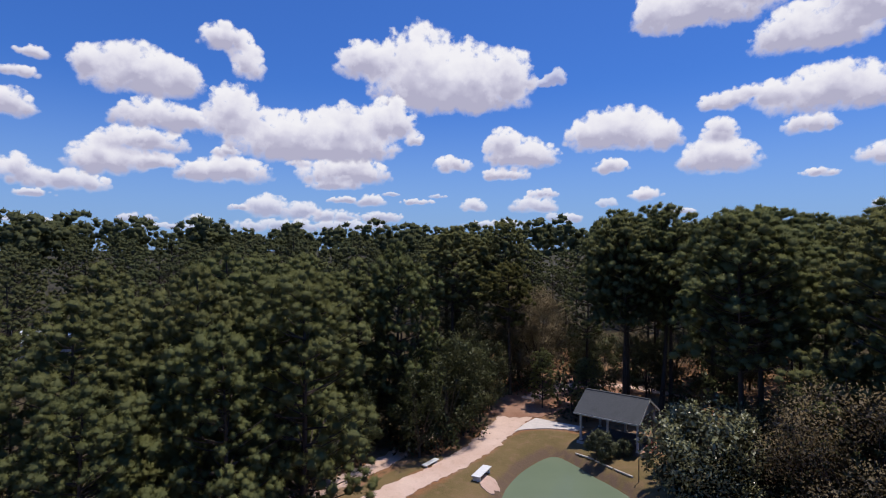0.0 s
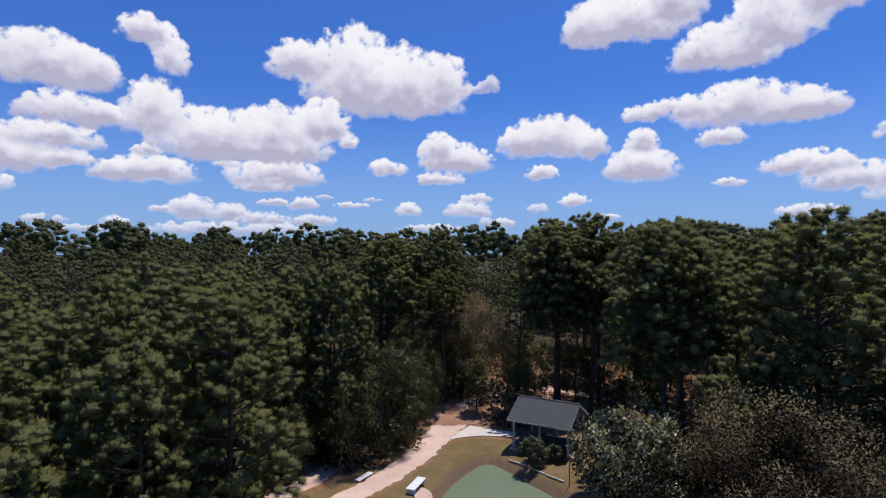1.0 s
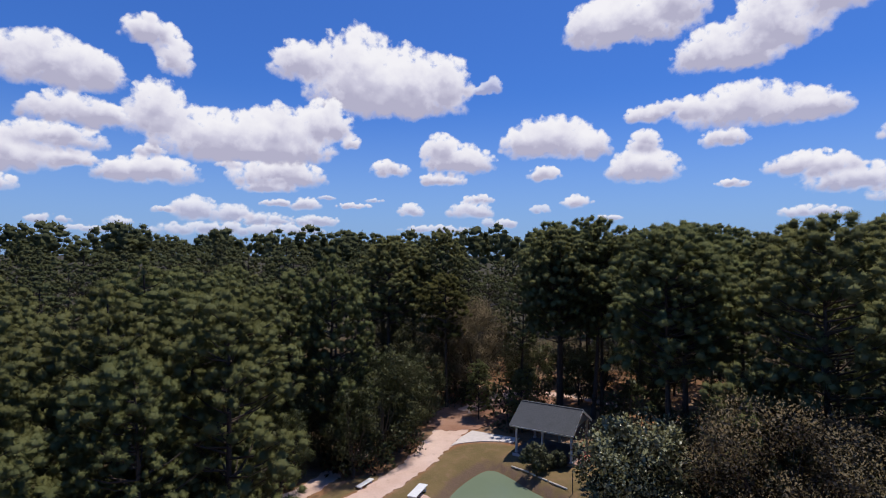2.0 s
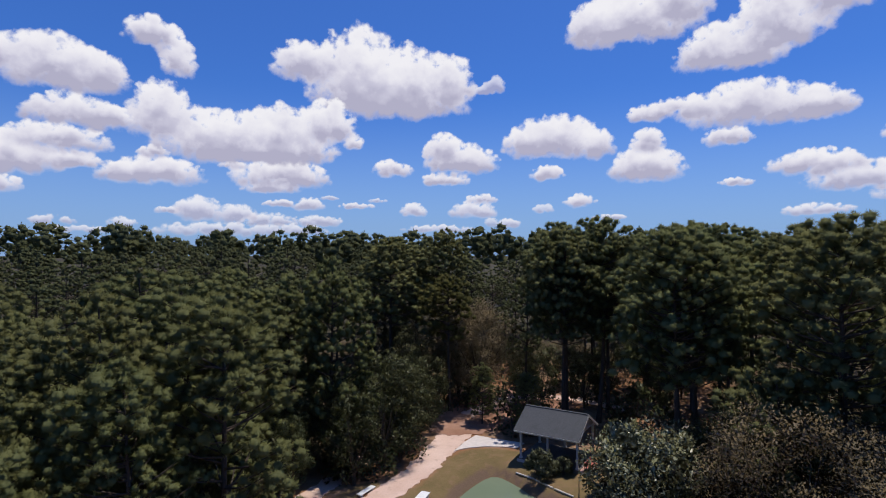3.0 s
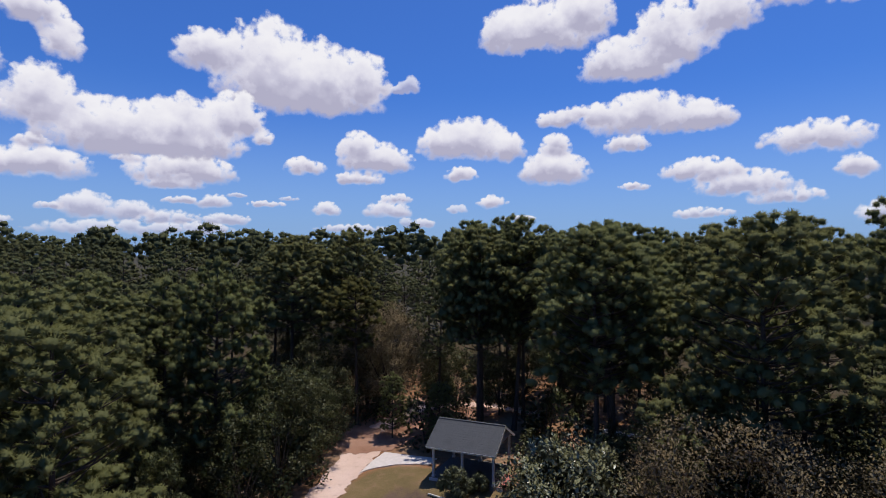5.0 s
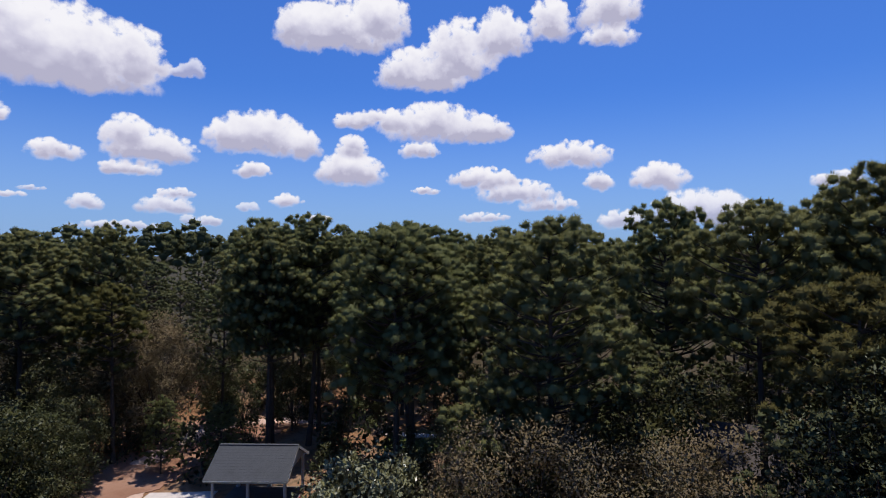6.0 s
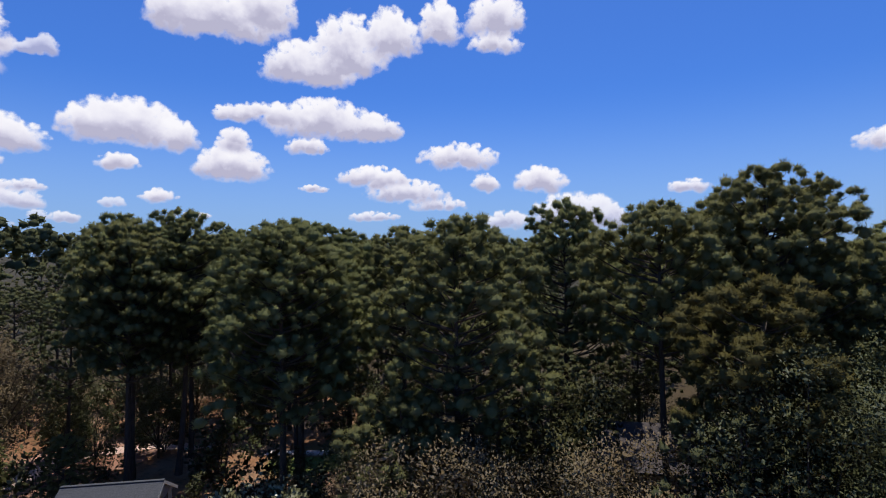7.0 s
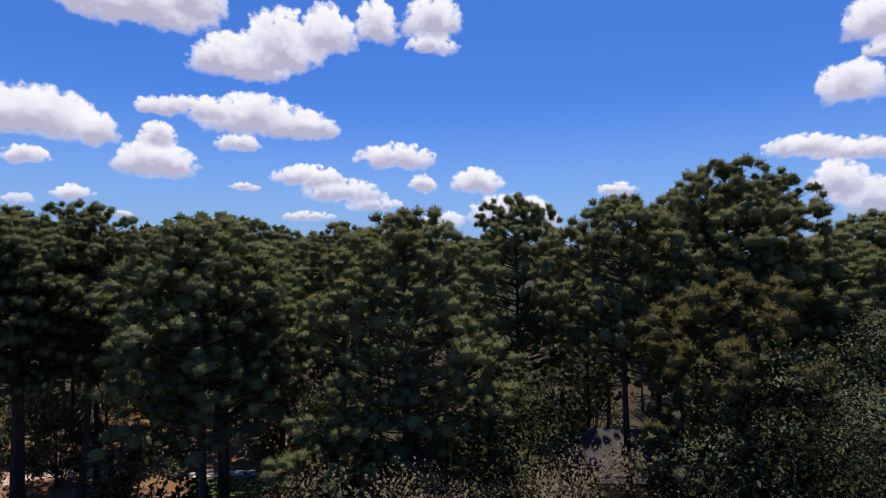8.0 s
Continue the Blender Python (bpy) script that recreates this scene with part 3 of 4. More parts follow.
def sheet(name, line, material, lift, label, category, spread=0.0, seed=1, cell=2.5):
    """A flat patch with a ragged edge, laid over the ground: rings shrink towards the middle."""
    rng = np.random.default_rng(seed)
    line = np.asarray(line)
    fine = []
    for a, b in zip(line, np.roll(line, -1, 0)):
        n = max(1, int(np.linalg.norm(b - a) / 0.18))
        fine += [a + (b - a) * k / n for k in range(n)]
    fine = np.array(fine)
    ragged = rng.normal(size=len(fine))
    ragged = (ragged + np.roll(ragged, 1) + np.roll(ragged, 2) * 0.7) * spread
    nrm = np.roll(fine, -1, 0) - np.roll(fine, 1, 0)
    nrm = np.stack([nrm[:, 1], -nrm[:, 0]], 1) / np.maximum(np.linalg.norm(nrm, axis=1), 1e-6)[:, None]
    fine = fine + nrm * ragged[:, None]
    bm = bmesh.new()
    vs = [bm.verts.new((p[0], p[1], 0)) for p in fine]
    face = bm.faces.new(vs)
    bmesh.ops.triangulate(bm, faces=[face])
    bmesh.ops.subdivide_edges(bm, edges=[e for e in bm.edges if e.calc_length() > cell], cuts=3)
    bmesh.ops.triangulate(bm, faces=bm.faces[:])
    for v in bm.verts:
        v.co.z = terrain(v.co.x, v.co.y) + lift
    bm.normal_update()
    for f in bm.faces:
        if f.normal.z < 0:
            f.normal_flip()
    rim = [e for e in bm.edges if e.is_boundary]
    low = [v for v in bmesh.ops.extrude_edge_only(bm, edges=rim)["geom"] if isinstance(v, bmesh.types.BMVert)]
    for v in low:
        v.co.z -= 0.12
    me = bpy.data.meshes.new(name)
    bm.to_mesh(me)
    bm.free()
    me.materials.append(material)
    return tagged(new(name, me), label, category, "", "structure")


def band(points, widths):
    """The outline of a strip of changing width along a line."""
    c = rounded(points, 5, False)
    w = np.interp(np.linspace(0, 1, len(c)), np.linspace(0, 1, len(widths)), widths)
    t = np.gradient(c, axis=0)
    n = np.stack([t[:, 1], -t[:, 0]], 1) / np.linalg.norm(t, axis=1)[:, None]
    return np.concatenate([c + n * w[:, None] / 2, (c - n * w[:, None] / 2)[::-1]])


sheet("road", band([(-9.5, 29.0), (-6.2, 33.0), (-3.6, 36.8), (-1.2, 39.6), (1.4, 42.8), (3.6, 46.3), (5.6, 50.6), (8.0, 55.0), (11.0, 59.5), (15.0, 63.5)], [3.0, 3.0, 2.3, 2.1, 2.2, 2.4, 2.8, 3.2, 2.6, 2.0]), SAND, 0.03,
      "pale pink sandy road curving past the pond", "road", 0.06, 3)
sheet("track", band([(-13.0, 33.0), (-9.0, 37.0), (-6.2, 40.2), (-3.6, 44.2), (-1.0, 49.5)], [2.0, 1.9, 1.7, 1.6, 1.2]), SAND, 0.026,
      "sandy track along the edge of the woods", "road", 0.09, 4)
sheet("dirt_clearing", rounded([(5.0, 54.5), (9.5, 53.6), (14.0, 56.5), (20.0, 59.0), (24.0, 61.5), (22.0, 65.0), (16.0, 66.5), (10.0, 62.0), (5.5, 58.5)]), DIRT, 0.05,
       "clearing of reddish dirt and pine straw", "ground", 0.12, 5)
sheet("sand_path", band([(9.0, 58.5), (13.0, 61.5), (17.0, 63.2), (22.0, 62.6), (27.0, 58.0)], [1.6, 1.4, 1.3, 1.2, 0.9]), SAND, 0.08,
      "pale sandy path through the pine trees", "path", 0.12, 6)
sheet("pavement", np.array([(6.5, 49.3), (7.2, 49.75), (8.0, 50.0), (9.6, 50.2), (11.3, 49.9), (12.3, 49.4), (13.3, 50.6), (11.0, 52.0), (9.2, 53.3), (7.9, 51.6)]), CONCRETE, 0.07,
      "white concrete pad beside the pavilion", "pavement", 0.0, 7)
sheet("path_slab", np.array([(29.2, 53.9), (32.6, 49.6), (33.3, 50.2), (29.9, 54.5)]), CONCRETE, 0.08, "white concrete walk crossing a lawn", "path", 0.0, 8)
sheet("grass_patch", rounded([(27.6, 50.4), (29.6, 47.2), (32.2, 46.6), (33.6, 48.6), (31.8, 50.0), (29.4, 52.6)]), LAWN_GREEN, 0.03, "patch of short green lawn beside the concrete walk", "lawn", 0.08, 10)
sheet("sand_patch", rounded([(2.6, 38.1), (3.4, 37.7), (3.9, 38.5), (3.9, 39.6), (3.1, 39.8)]), SAND, 0.05, "patch of bare sand round the bench", "ground", 0.05, 9, 0.5)


def build_pond():
    v = [(p[0], p[1], -0.9) for p in POND]
    cx, cy = POND.mean(0)
    grow = [(cx + (x - cx) * 1.05, cy + (y - cy) * 1.05, z) for x, y, z in v]
    n = len(grow)
    me = mesh_from("water", grow + [(cx, cy, -0.9)], [(i, (i + 1) % n, n) for i in range(n)], WATER)
    tagged(new("water", me), "still murky green pond water", "pond", "", "structure")


build_pond()

# ---- clouds ----


def build_cloud(lobes, k):
    """A cumulus on the far sky shell: lobes that rise from flat bases, each heaped up of many round puffs."""
    rng = np.random.default_rng(700 + k)
    L = np.array(lobes, dtype=float)
    L[:, 1] = L[:, 1] * 1.045 + 0.25
    L[:, 3] *= 0.92
    lo = (L[:, :2] - L[:, 2:3] * (1.2, 0)).min(0) - (1.0, 1.3)
    hi = (L[:, :2] + np.stack([L[:, 2] * 1.2, L[:, 3] * 1.2], 1)).max(0) + (1.0, 0.9)
    step = 0.14
    us = np.arange(lo[0], hi[0] + step, step)
    vs = np.arange(max(lo[1], 0.1), hi[1] + step, step)
    u, v = np.meshgrid(us, vs)
    total, lift = np.full(u.shape, 1e-12), np.zeros(u.shape)
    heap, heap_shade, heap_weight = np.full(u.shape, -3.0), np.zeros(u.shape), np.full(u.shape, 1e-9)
    for au, av, w, h in L:
        up = (v - av) / h
        r = np.hypot((u - au) / w, np.where(up > 0, up, up * 2.2 * max(0.8, h / 3)))
        weight = np.exp(7 * np.clip(1.05 * (1 - r), -3, 3))
        total += weight
        lift += weight * np.clip(up, 0, 1.2)
        for _ in range(int(14 + 7 * w * h)):
            a, rho = rng.uniform(0, math.pi), 0.93 * rng.uniform(0.1, 1) ** 0.5
            pu, pv = au + math.cos(a) * rho * w, av + math.sin(a) * rho * h
            size = min(0.34 * min(w, h) + 0.16, 1.3) * rng.uniform(0.5, 1.5)
            size = min(size, (1 - rho) * h + 0.16 + 0.12 * h)
            d = np.hypot((u - pu) / (size * 1.2), (v - pv) / size)
            near = np.clip(1 - d, 0, 1)
            heap = np.maximum(heap, 1.0 - d)
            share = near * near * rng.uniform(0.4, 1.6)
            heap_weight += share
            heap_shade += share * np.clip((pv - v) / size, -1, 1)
    smooth, lift = np.log(total) / 7, lift / total
    body = 0.55 * smooth + 0.45 * np.clip(heap, -1, 0.8) - 0.26
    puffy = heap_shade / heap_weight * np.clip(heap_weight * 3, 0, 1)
    # painted light per vertex: bright puff tops, shade towards the cloud base
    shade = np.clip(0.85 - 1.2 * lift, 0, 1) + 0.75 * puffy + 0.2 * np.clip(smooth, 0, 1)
    soft = np.interp(lift, (0.0, 0.15, 0.5), (0.45, 0.34, 0.24))
    # haze put into the opacity: low clouds fade, and small ones are thinner
    veil = np.interp(v, (1.5, 4.0, 8.0), (0.62, 0.85, 1.0)) * (0.75 if L[:, 2].max() < 1.5 else 1.0)
    ur, vr = np.radians(u), np.radians(v)
    p = np.stack([np.sin(ur) * np.cos(vr), np.cos(ur) * np.cos(vr), np.sin(vr)], -1) * (4300 + 12 * k)
    nx, ny = len(us), len(vs)
    q = (np.arange(ny - 1)[:, None] * nx + np.arange(nx - 1)).ravel()
    quads = np.stack([q, q + nx, q + nx + 1, q + 1], 1)
    quads = quads[body.ravel()[quads].max(1) > -0.3]
    kept = np.unique(quads)
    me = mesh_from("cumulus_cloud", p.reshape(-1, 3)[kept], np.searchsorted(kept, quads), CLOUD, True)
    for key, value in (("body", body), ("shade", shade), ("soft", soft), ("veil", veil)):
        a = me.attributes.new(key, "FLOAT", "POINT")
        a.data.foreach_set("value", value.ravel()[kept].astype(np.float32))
    big = L[:, 2].max() > 3
    tagged(new("cumulus_cloud", me), "large white cumulus cloud, its shaded base painted pale grey" if big else "small white fair-weather cumulus cloud", "cloud", "clouds over the woods", "structure")


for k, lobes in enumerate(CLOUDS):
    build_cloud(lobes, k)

# ---- the pavilion ----
EAVE, RIDGE = 2.85, 4.2
PAVILION = pose(11.4, 46.55, 0, 0, 0, math.degrees(math.atan2(-3.45, 4.4)))
WIDE, DEEP = 5.6, 5.0


def build_pavilion():
    top = tagged(new("pavilion"), "open pavilion with a charcoal gable roof and grey posts", "pavilion")
    top.matrix_basis = PAVILION
    floor_bm = boxed((0.15, 0.2, -0.2), (WIDE - 0.15, DEEP - 0.2, 0.28), 0.02)
    part("deck", floor_bm, DECK, top, "dark weathered wooden deck")
    skirt = boxed((0.12, 0.14, -0.2), (2.1, 0.19, 0.24), 0.01)
    part("skirting", skirt, GREY_PAINT, top)
    for x in (0.42, WIDE / 2, WIDE - 0.3):
        for y in (0.35, DEEP - 0.35):
            post = part("post", boxed((x - 0.09, y - 0.09, 0.282), (x + 0.09, y + 0.09, EAVE - 0.12), 0.012), GREY_PAINT, top)
            part("post_base", boxed((x - 0.13, y - 0.13, 0.284), (x + 0.13, y + 0.13, 0.42), 0.012), GREY_PAINT, post)
    for y in (0.35, DEEP - 0.35):
        part("beam", boxed((0.25, y - 0.07, EAVE - 0.12), (WIDE - 0.15, y + 0.07, EAVE + 0.1), 0.01), GREY_PAINT, top)
    half = DEEP / 2
    slope = math.hypot(half + 0.25, RIDGE - EAVE)
    tilt = math.atan2(RIDGE - EAVE, half)
    for side in (0, 1):
        m = Matrix.Translation((0, half, RIDGE)) @ Matrix.Rotation(math.pi * side, 4, "Z") @ Matrix.Translation((-WIDE * side, 0, 0)) @ Matrix.Rotation(tilt, 4, "X")
        deck = part("roof_slope", boxed((0, -slope, -0.10), (WIDE, 0, -0.02), 0.0, m), SHINGLE, top)
        rows = 13
        for r in range(rows):
            a = -slope - 0.03 + (slope + 0.0) * r / rows
            tiltrow = m @ Matrix.Translation((0, a, 0.004 + 0.0)) @ Matrix.Rotation(radians(-1.0), 4, "X")
            part("shingle_course", boxed((-0.03, 0, -0.012), (WIDE + 0.03, slope / rows + 0.05, 0.012), 0.0, tiltrow), SHINGLE, deck)
        part("fascia", boxed((0, -slope - 0.06, -0.17), (WIDE, -slope - 0.032, 0.0), 0.0, m), GREY_PAINT, top)
        for x in (-0.035, WIDE + 0.005):
            part("rake_board", boxed((x, -slope, -0.19), (x + 0.03, -0.005, -0.015), 0.0, m), WHITE, top)
    part("ridge_cap", boxed((-0.03, half - 0.12, RIDGE + 0.002), (WIDE + 0.03, half + 0.12, RIDGE + 0.04), 0.015), SHINGLE, top)
    for x in (0.06, WIDE - 0.2):
        bm = bmesh.new()
        lo = [bm.verts.new((x, 0.4, EAVE + 0.1)), bm.verts.new((x, DEEP - 0.4, EAVE + 0.1)), bm.verts.new((x, half, RIDGE - 0.25))]
        hi = [bm.verts.new((x + 0.06, *v.co.yz)) for v in lo]
        bm.faces.new(lo), bm.faces.new(hi)
        for i in range(3):
            bm.faces.new((lo[i], lo[(i + 1) % 3], hi[(i + 1) % 3], hi[i]))
        part("gable", bm, GREY_PAINT, top)


build_pavilion()


def local(m, ob):
    ob.matrix_basis = m
    return ob


def build_bench(name, label, m, length, material, tall=0.45, deep=0.42, back=False):
    """A slab bench on two supports."""
    top = local(m, tagged(new(name), label, "bench"))
    part("seat", boxed((0, 0, tall - 0.07), (length, deep, tall), 0.015), material, top)
    for x in (0.18, length - 0.34):
        part("support", boxed((x, 0.05, -0.02), (x + 0.16, deep - 0.05, tall - 0.072), 0.01), material, top)
    if back:
        for z in (tall + 0.15, tall + 0.33):
            part("back_slat", boxed((0, deep - 0.05, z), (length, deep, z + 0.12), 0.01), material, top)
        for x in (0.1, length - 0.18):
            part("back_post", boxed((x, deep + 0.002, 0), (x + 0.08, deep + 0.06, tall + 0.46), 0.01), material, top)


build_bench("stone_bench", "white slab bench on bare sand by the pond", pose(2.65, 38.5, 0.02, 0, 0, 63), 2.25, WHITE, 0.42, 0.7)
build_bench("stone_bench", "low white slab bench beside the sandy road", pose(-1.3, 41.05, 0.02, 0, 0, 54), 1.75, WHITE, 0.2, 0.45)
side = PAVILION @ pose(WIDE + 0.75, 0.45, 0, 0, 0, 90)
build_bench("red_bench", "red painted wooden bench beside the pavilion steps", side, 2.0, RED_WOOD, 0.45, 0.5, True)


def build_step():
    top = local(PAVILION @ pose(WIDE - 0.1, 0.3, 0), tagged(new("brick_step"), "pinkish brick step at the end of the pavilion deck", "step"))
    part("tread", boxed((0, 0, 0.22), (0.62, 2.4, 0.30), 0.015), plain("pink_brick", (0.46, 0.27, 0.21), 0.85, 0, 9, 0.25), top)
    part("riser", boxed((0.02, 0.02, -0.1), (0.58, 2.38, 0.218), 0.01), TIMBER, top)


build_step()


def timber(a, b, r=0.075):
    """A round landscape timber lying along the bank."""
    a, b = Vector((*a, 0)), Vector((*b, 0))
    a.z, b.z = terrain(*a.xy) + r * 0.7, terrain(*b.xy) + r * 0.7
    v, f = tubes([[(a, r * 0.8), (a.lerp(b, 0.03), r), (a.lerp(b, 0.97), r), (b, r * 0.8)]], 10)
    bm = bmesh.new()
    vs = [bm.verts.new(p) for p in v]
    for q in f:
        bm.faces.new([vs[i] for i in q])
    bm.faces.new(vs[:10]), bm.faces.new(vs[-10:])
    part("edging_log", bm, TIMBER, None)
    return bpy.context.scene.collection.objects[-1]


for a, b in (((11.1, 44.95), (12.15, 43.3)), ((12.2, 43.1), (13.1, 41.4)), ((13.15, 41.3), (14.05, 39.7))):
    tagged(timber(a, b), "sun-bleached edging log on the pond bank", "log", "logs along the pond bank")



def build_stake(x, y, tall):
    v, f = tubes([[((0, 0, -0.2), 0.04), ((0, 0, tall * 0.9), 0.035), ((0.01, 0, tall), 0.03)]], 8)
    top = tagged(new("stake"), "thin dark wooden stake standing on the pond bank", "stake", "stakes on the bank")
    top.matrix_basis = pose(x, y, terrain(x, y))
    part("shaft", mesh_from("shaft", v, f, DARK_WOOD, True), None, top)
    part("cap", boxed((-0.045, -0.045, tall), (0.065, 0.045, tall + 0.05), 0.012), DARK_WOOD, top)


build_stake(14.25, 39.1, 1.7)
build_stake(15.5, 40.9, 1.7)

# ---- the woods ----
TALL = [(pine(s, 20.0, 0.44, 3.8, PINE, "tall dark green pine with a bare lower trunk", 0.98, 7, 84, 0.06, 0.045, 0.42, 8, 1.44), 20.0) for s in (11, 12, 13, 14)]
FULL = [(pine(s, 16.0, 0.16, 3.5, PINE_YOUNG, "full green young pine with clumped needles", 0.98, 7, 84, 0.06, 0.045, 0.2, 10, 1.5), 16.0) for s in (21, 22, 23, 24)]
BACK = [(pine(s, 19.0, 0.40, 3.8, PINE_DEEP, "dark green pine deep in the woods", 1.05, 4, 20, 0.1, 0.13, 0.32, 7, 1.75, 0), 19.0) for s in (31, 32, 33, 34)]
HIGH = pine(15, 20.0, 0.62, 3.4, PINE, "tall dark green pine with a long bare trunk", 0.98, 7, 84, 0.06, 0.045, 0.42, 6, 1.36)
GRAND = pine(16, 22.0, 0.36, 4.3, PINE, "very tall pine with a wide rounded dark crown", 1.0, 7, 84, 0.06, 0.045, 0.5, 9, 1.3)

LEFT_STAND = [(-8.2, 31.0, 16.0), (-10.8, 26.2, 13.2), (-14.0, 31.5, 15.8), (-17.5, 26.0, 14.2), (-12.0, 37.0, 16.2), (-19.5, 34.0, 16.4), (-27.0, 28.0, 12.5),
              (-10.5, 43.5, 17.0), (-17.0, 43.0, 17.0), (-23.5, 40.0, 16.6), (-32.5, 35.0, 15.5), (-29.0, 45.0, 17.4), (-14.5, 22.0, 11.5), (-21.5, 22.5, 12.5), (-4.2, 47.5, 17.6), (-8.0, 50.5, 17.8), (21.8, 29.0, 11.8), (14.0, 52.4, 7.6), (10.4, 56.2, 6.4)]
CENTRE_STAND = [(-1.2, 53.0, 18.8), (2.0, 58.5, 19.6), (-5.0, 57.5, 18.8), (5.5, 64.0, 19.5), (-13.0, 50.0, 17.6), (9.0, 71.0, 20.0), (1.0, 68.0, 20.0)]
RIGHT_STAND = [(18.3, 54.3, 20.6), (19.5, 57.0, 21.0), (22.2, 55.6, 21.6), (21.0, 38.0, 19.9), (24.3, 40.5, 19.7), (25.3, 28.5, 19.1), (39.7, 30.7, 20.0),
               (51.0, 10.5, 20.0), (41.5, 12.5, 18.0), (33.0, 40.0, 19.0), (27.5, 46.0, 19.0), (24.5, 58.0, 19.0), (31.0, 62.0, 19.0), (37.0, 52.0, 19.2), (43.0, 42.0, 19.0), (46.0, 22.0, 19.5)]
plant(FULL, LEFT_STAND, "young pines by the sandy road")
plant(TALL[::-1], CENTRE_STAND, "tall pines behind the road")
plant(TALL, RIGHT_STAND, "tall pines round the pavilion")
plant([(GRAND, 22.0)], [(37.5, 16.5, 22.6)], "tall pines round the pavilion")
plant([(HIGH, 20.0)], [(33.0, 20.4, 20.6)], "tall pines round the pavilion")

fill = np.random.default_rng(5)
spots = [(3.5, 78.0, 16.0), (-1.0, 75.0, 16.5), (5.5, 84.0, 17.0), (0.5, 88.0, 17.0), (-4.0, 82.0, 17.0), (31.5, 27.5, 14.5), (35.0, 33.0, 15.5)]
for _ in range(9000):
    if len(spots) >= 190:
        break
    a, d = fill.uniform(-56, 112), math.sqrt(fill.uniform(26 ** 2, 104 ** 2))
    x, y = math.sin(radians(a)) * d, math.cos(radians(a)) * d
    if outside(np.array([x]), np.array([y]), CLEARING)[0] < 1.5 or math.hypot(x - 40, y - 26.5) < 9:
        continue
    if -38.6 < a < -33.8 and d < 92 or 67 < math.degrees(math.atan2(x - 6, y - 13)) < 77 and d < 46:
        continue
    near = 3.6 if d < 65 else 4.4
    if 12 < x < 38 and 44 < y < 76:
        near = 5.4
    if any(math.hypot(x - p, y - q) < near for p, q in PLACED + [s[:2] for s in spots]):
        continue
    tall = np.interp(d, (26, 45, 70, 104), (13.2, 15.2, 17.4, 19.2)) - np.interp(a, (-35, -10), (1.0, 0)) if a < 3 else np.interp(d, (26, 50, 104), (15.0, 15.6, 16.4)) - np.interp(a, (20, 45), (0, 1.0))
    spots.append((x, y, tall + fill.normal() * 1.1))
plant(BACK, spots, "pines deep in the woods")


def build_far_woods():
    """The woods beyond: many small pines in one mesh."""
    rng = np.random.default_rng(9)
    pieces = []
    for i in range(460):
        a, d = rng.uniform(-62, 118), math.sqrt(rng.uniform(98 ** 2, 215 ** 2))
        x, y = math.sin(radians(a)) * d, math.cos(radians(a)) * d
        g = terrain(x, y)
        tall = 19.4 - np.interp(a, (-35, -10, 12, 38), (1.2, 0, 0, 3.2)) + rng.normal() * 1.4
        n = 26
        up, turn = rng.uniform(-0.3, 1, n), rng.uniform(0, 6.28, n)
        r = 3.0 * np.sqrt(1 - up * up)
        c = np.stack([x + np.cos(turn) * r, y + np.sin(turn) * r, g + tall * 0.76 + up * tall * 0.19], 1)
        rr = rng.uniform(0.8, 1.3, n)
        heart = np.array([(x, y, g + tall * 0.8), (x, y, g + tall * 0.62)])
        pieces += [tufts(rng, c, rr, np.repeat(heart[:1], n, 0), 14, 0.15, 0.3, 0.6), tufts(rng, heart, np.array((1.6, 2.0)), heart - (0, 0, 1), 12, 0.6, 0.6, 0.6)]
    v, f, g = joined(*pieces)
    tagged(new("far_woods", mesh_from("far_woods", v, f, PINE_DEEP, True, g)), "far dark green pine woods up to the horizon", "woods", "", "stuff")


build_far_woods()

MAG = broadleaf(41, 7.0, 3.7, 0.2, 80, 190, 0.20, MAGNOLIA, "magnolia_tree", "rounded magnolia with glossy grey-green leaves by the pond", 3, round_off=0.45)
plant([(MAG, 7.0)], [(16.5, 33.6, 6.9)], "trees on the pond bank")
RUS = broadleaf(42, 10.0, 4.4, 0.25, 80, 260, 0.12, RUSSET, "russet_tree", "bushy tree with browning russet leaves", 3)
plant([(RUS, 10.0)], [(20.6, 25.8, 10.0), (25.4, 18.2, 10.2), (23.4, 22.0, 9.6), (11.0, 62.0, 10.5), (9.2, 65.0, 11.5), (22.5, 31.0, 7.5)], "browning trees")
DARK = broadleaf(43, 12.0, 3.4, 0.2, 60, 90, 0.19, BROAD, "broadleaf_tree", "dark green broad-leaved tree with shiny leaves", 2, round_off=0.6)
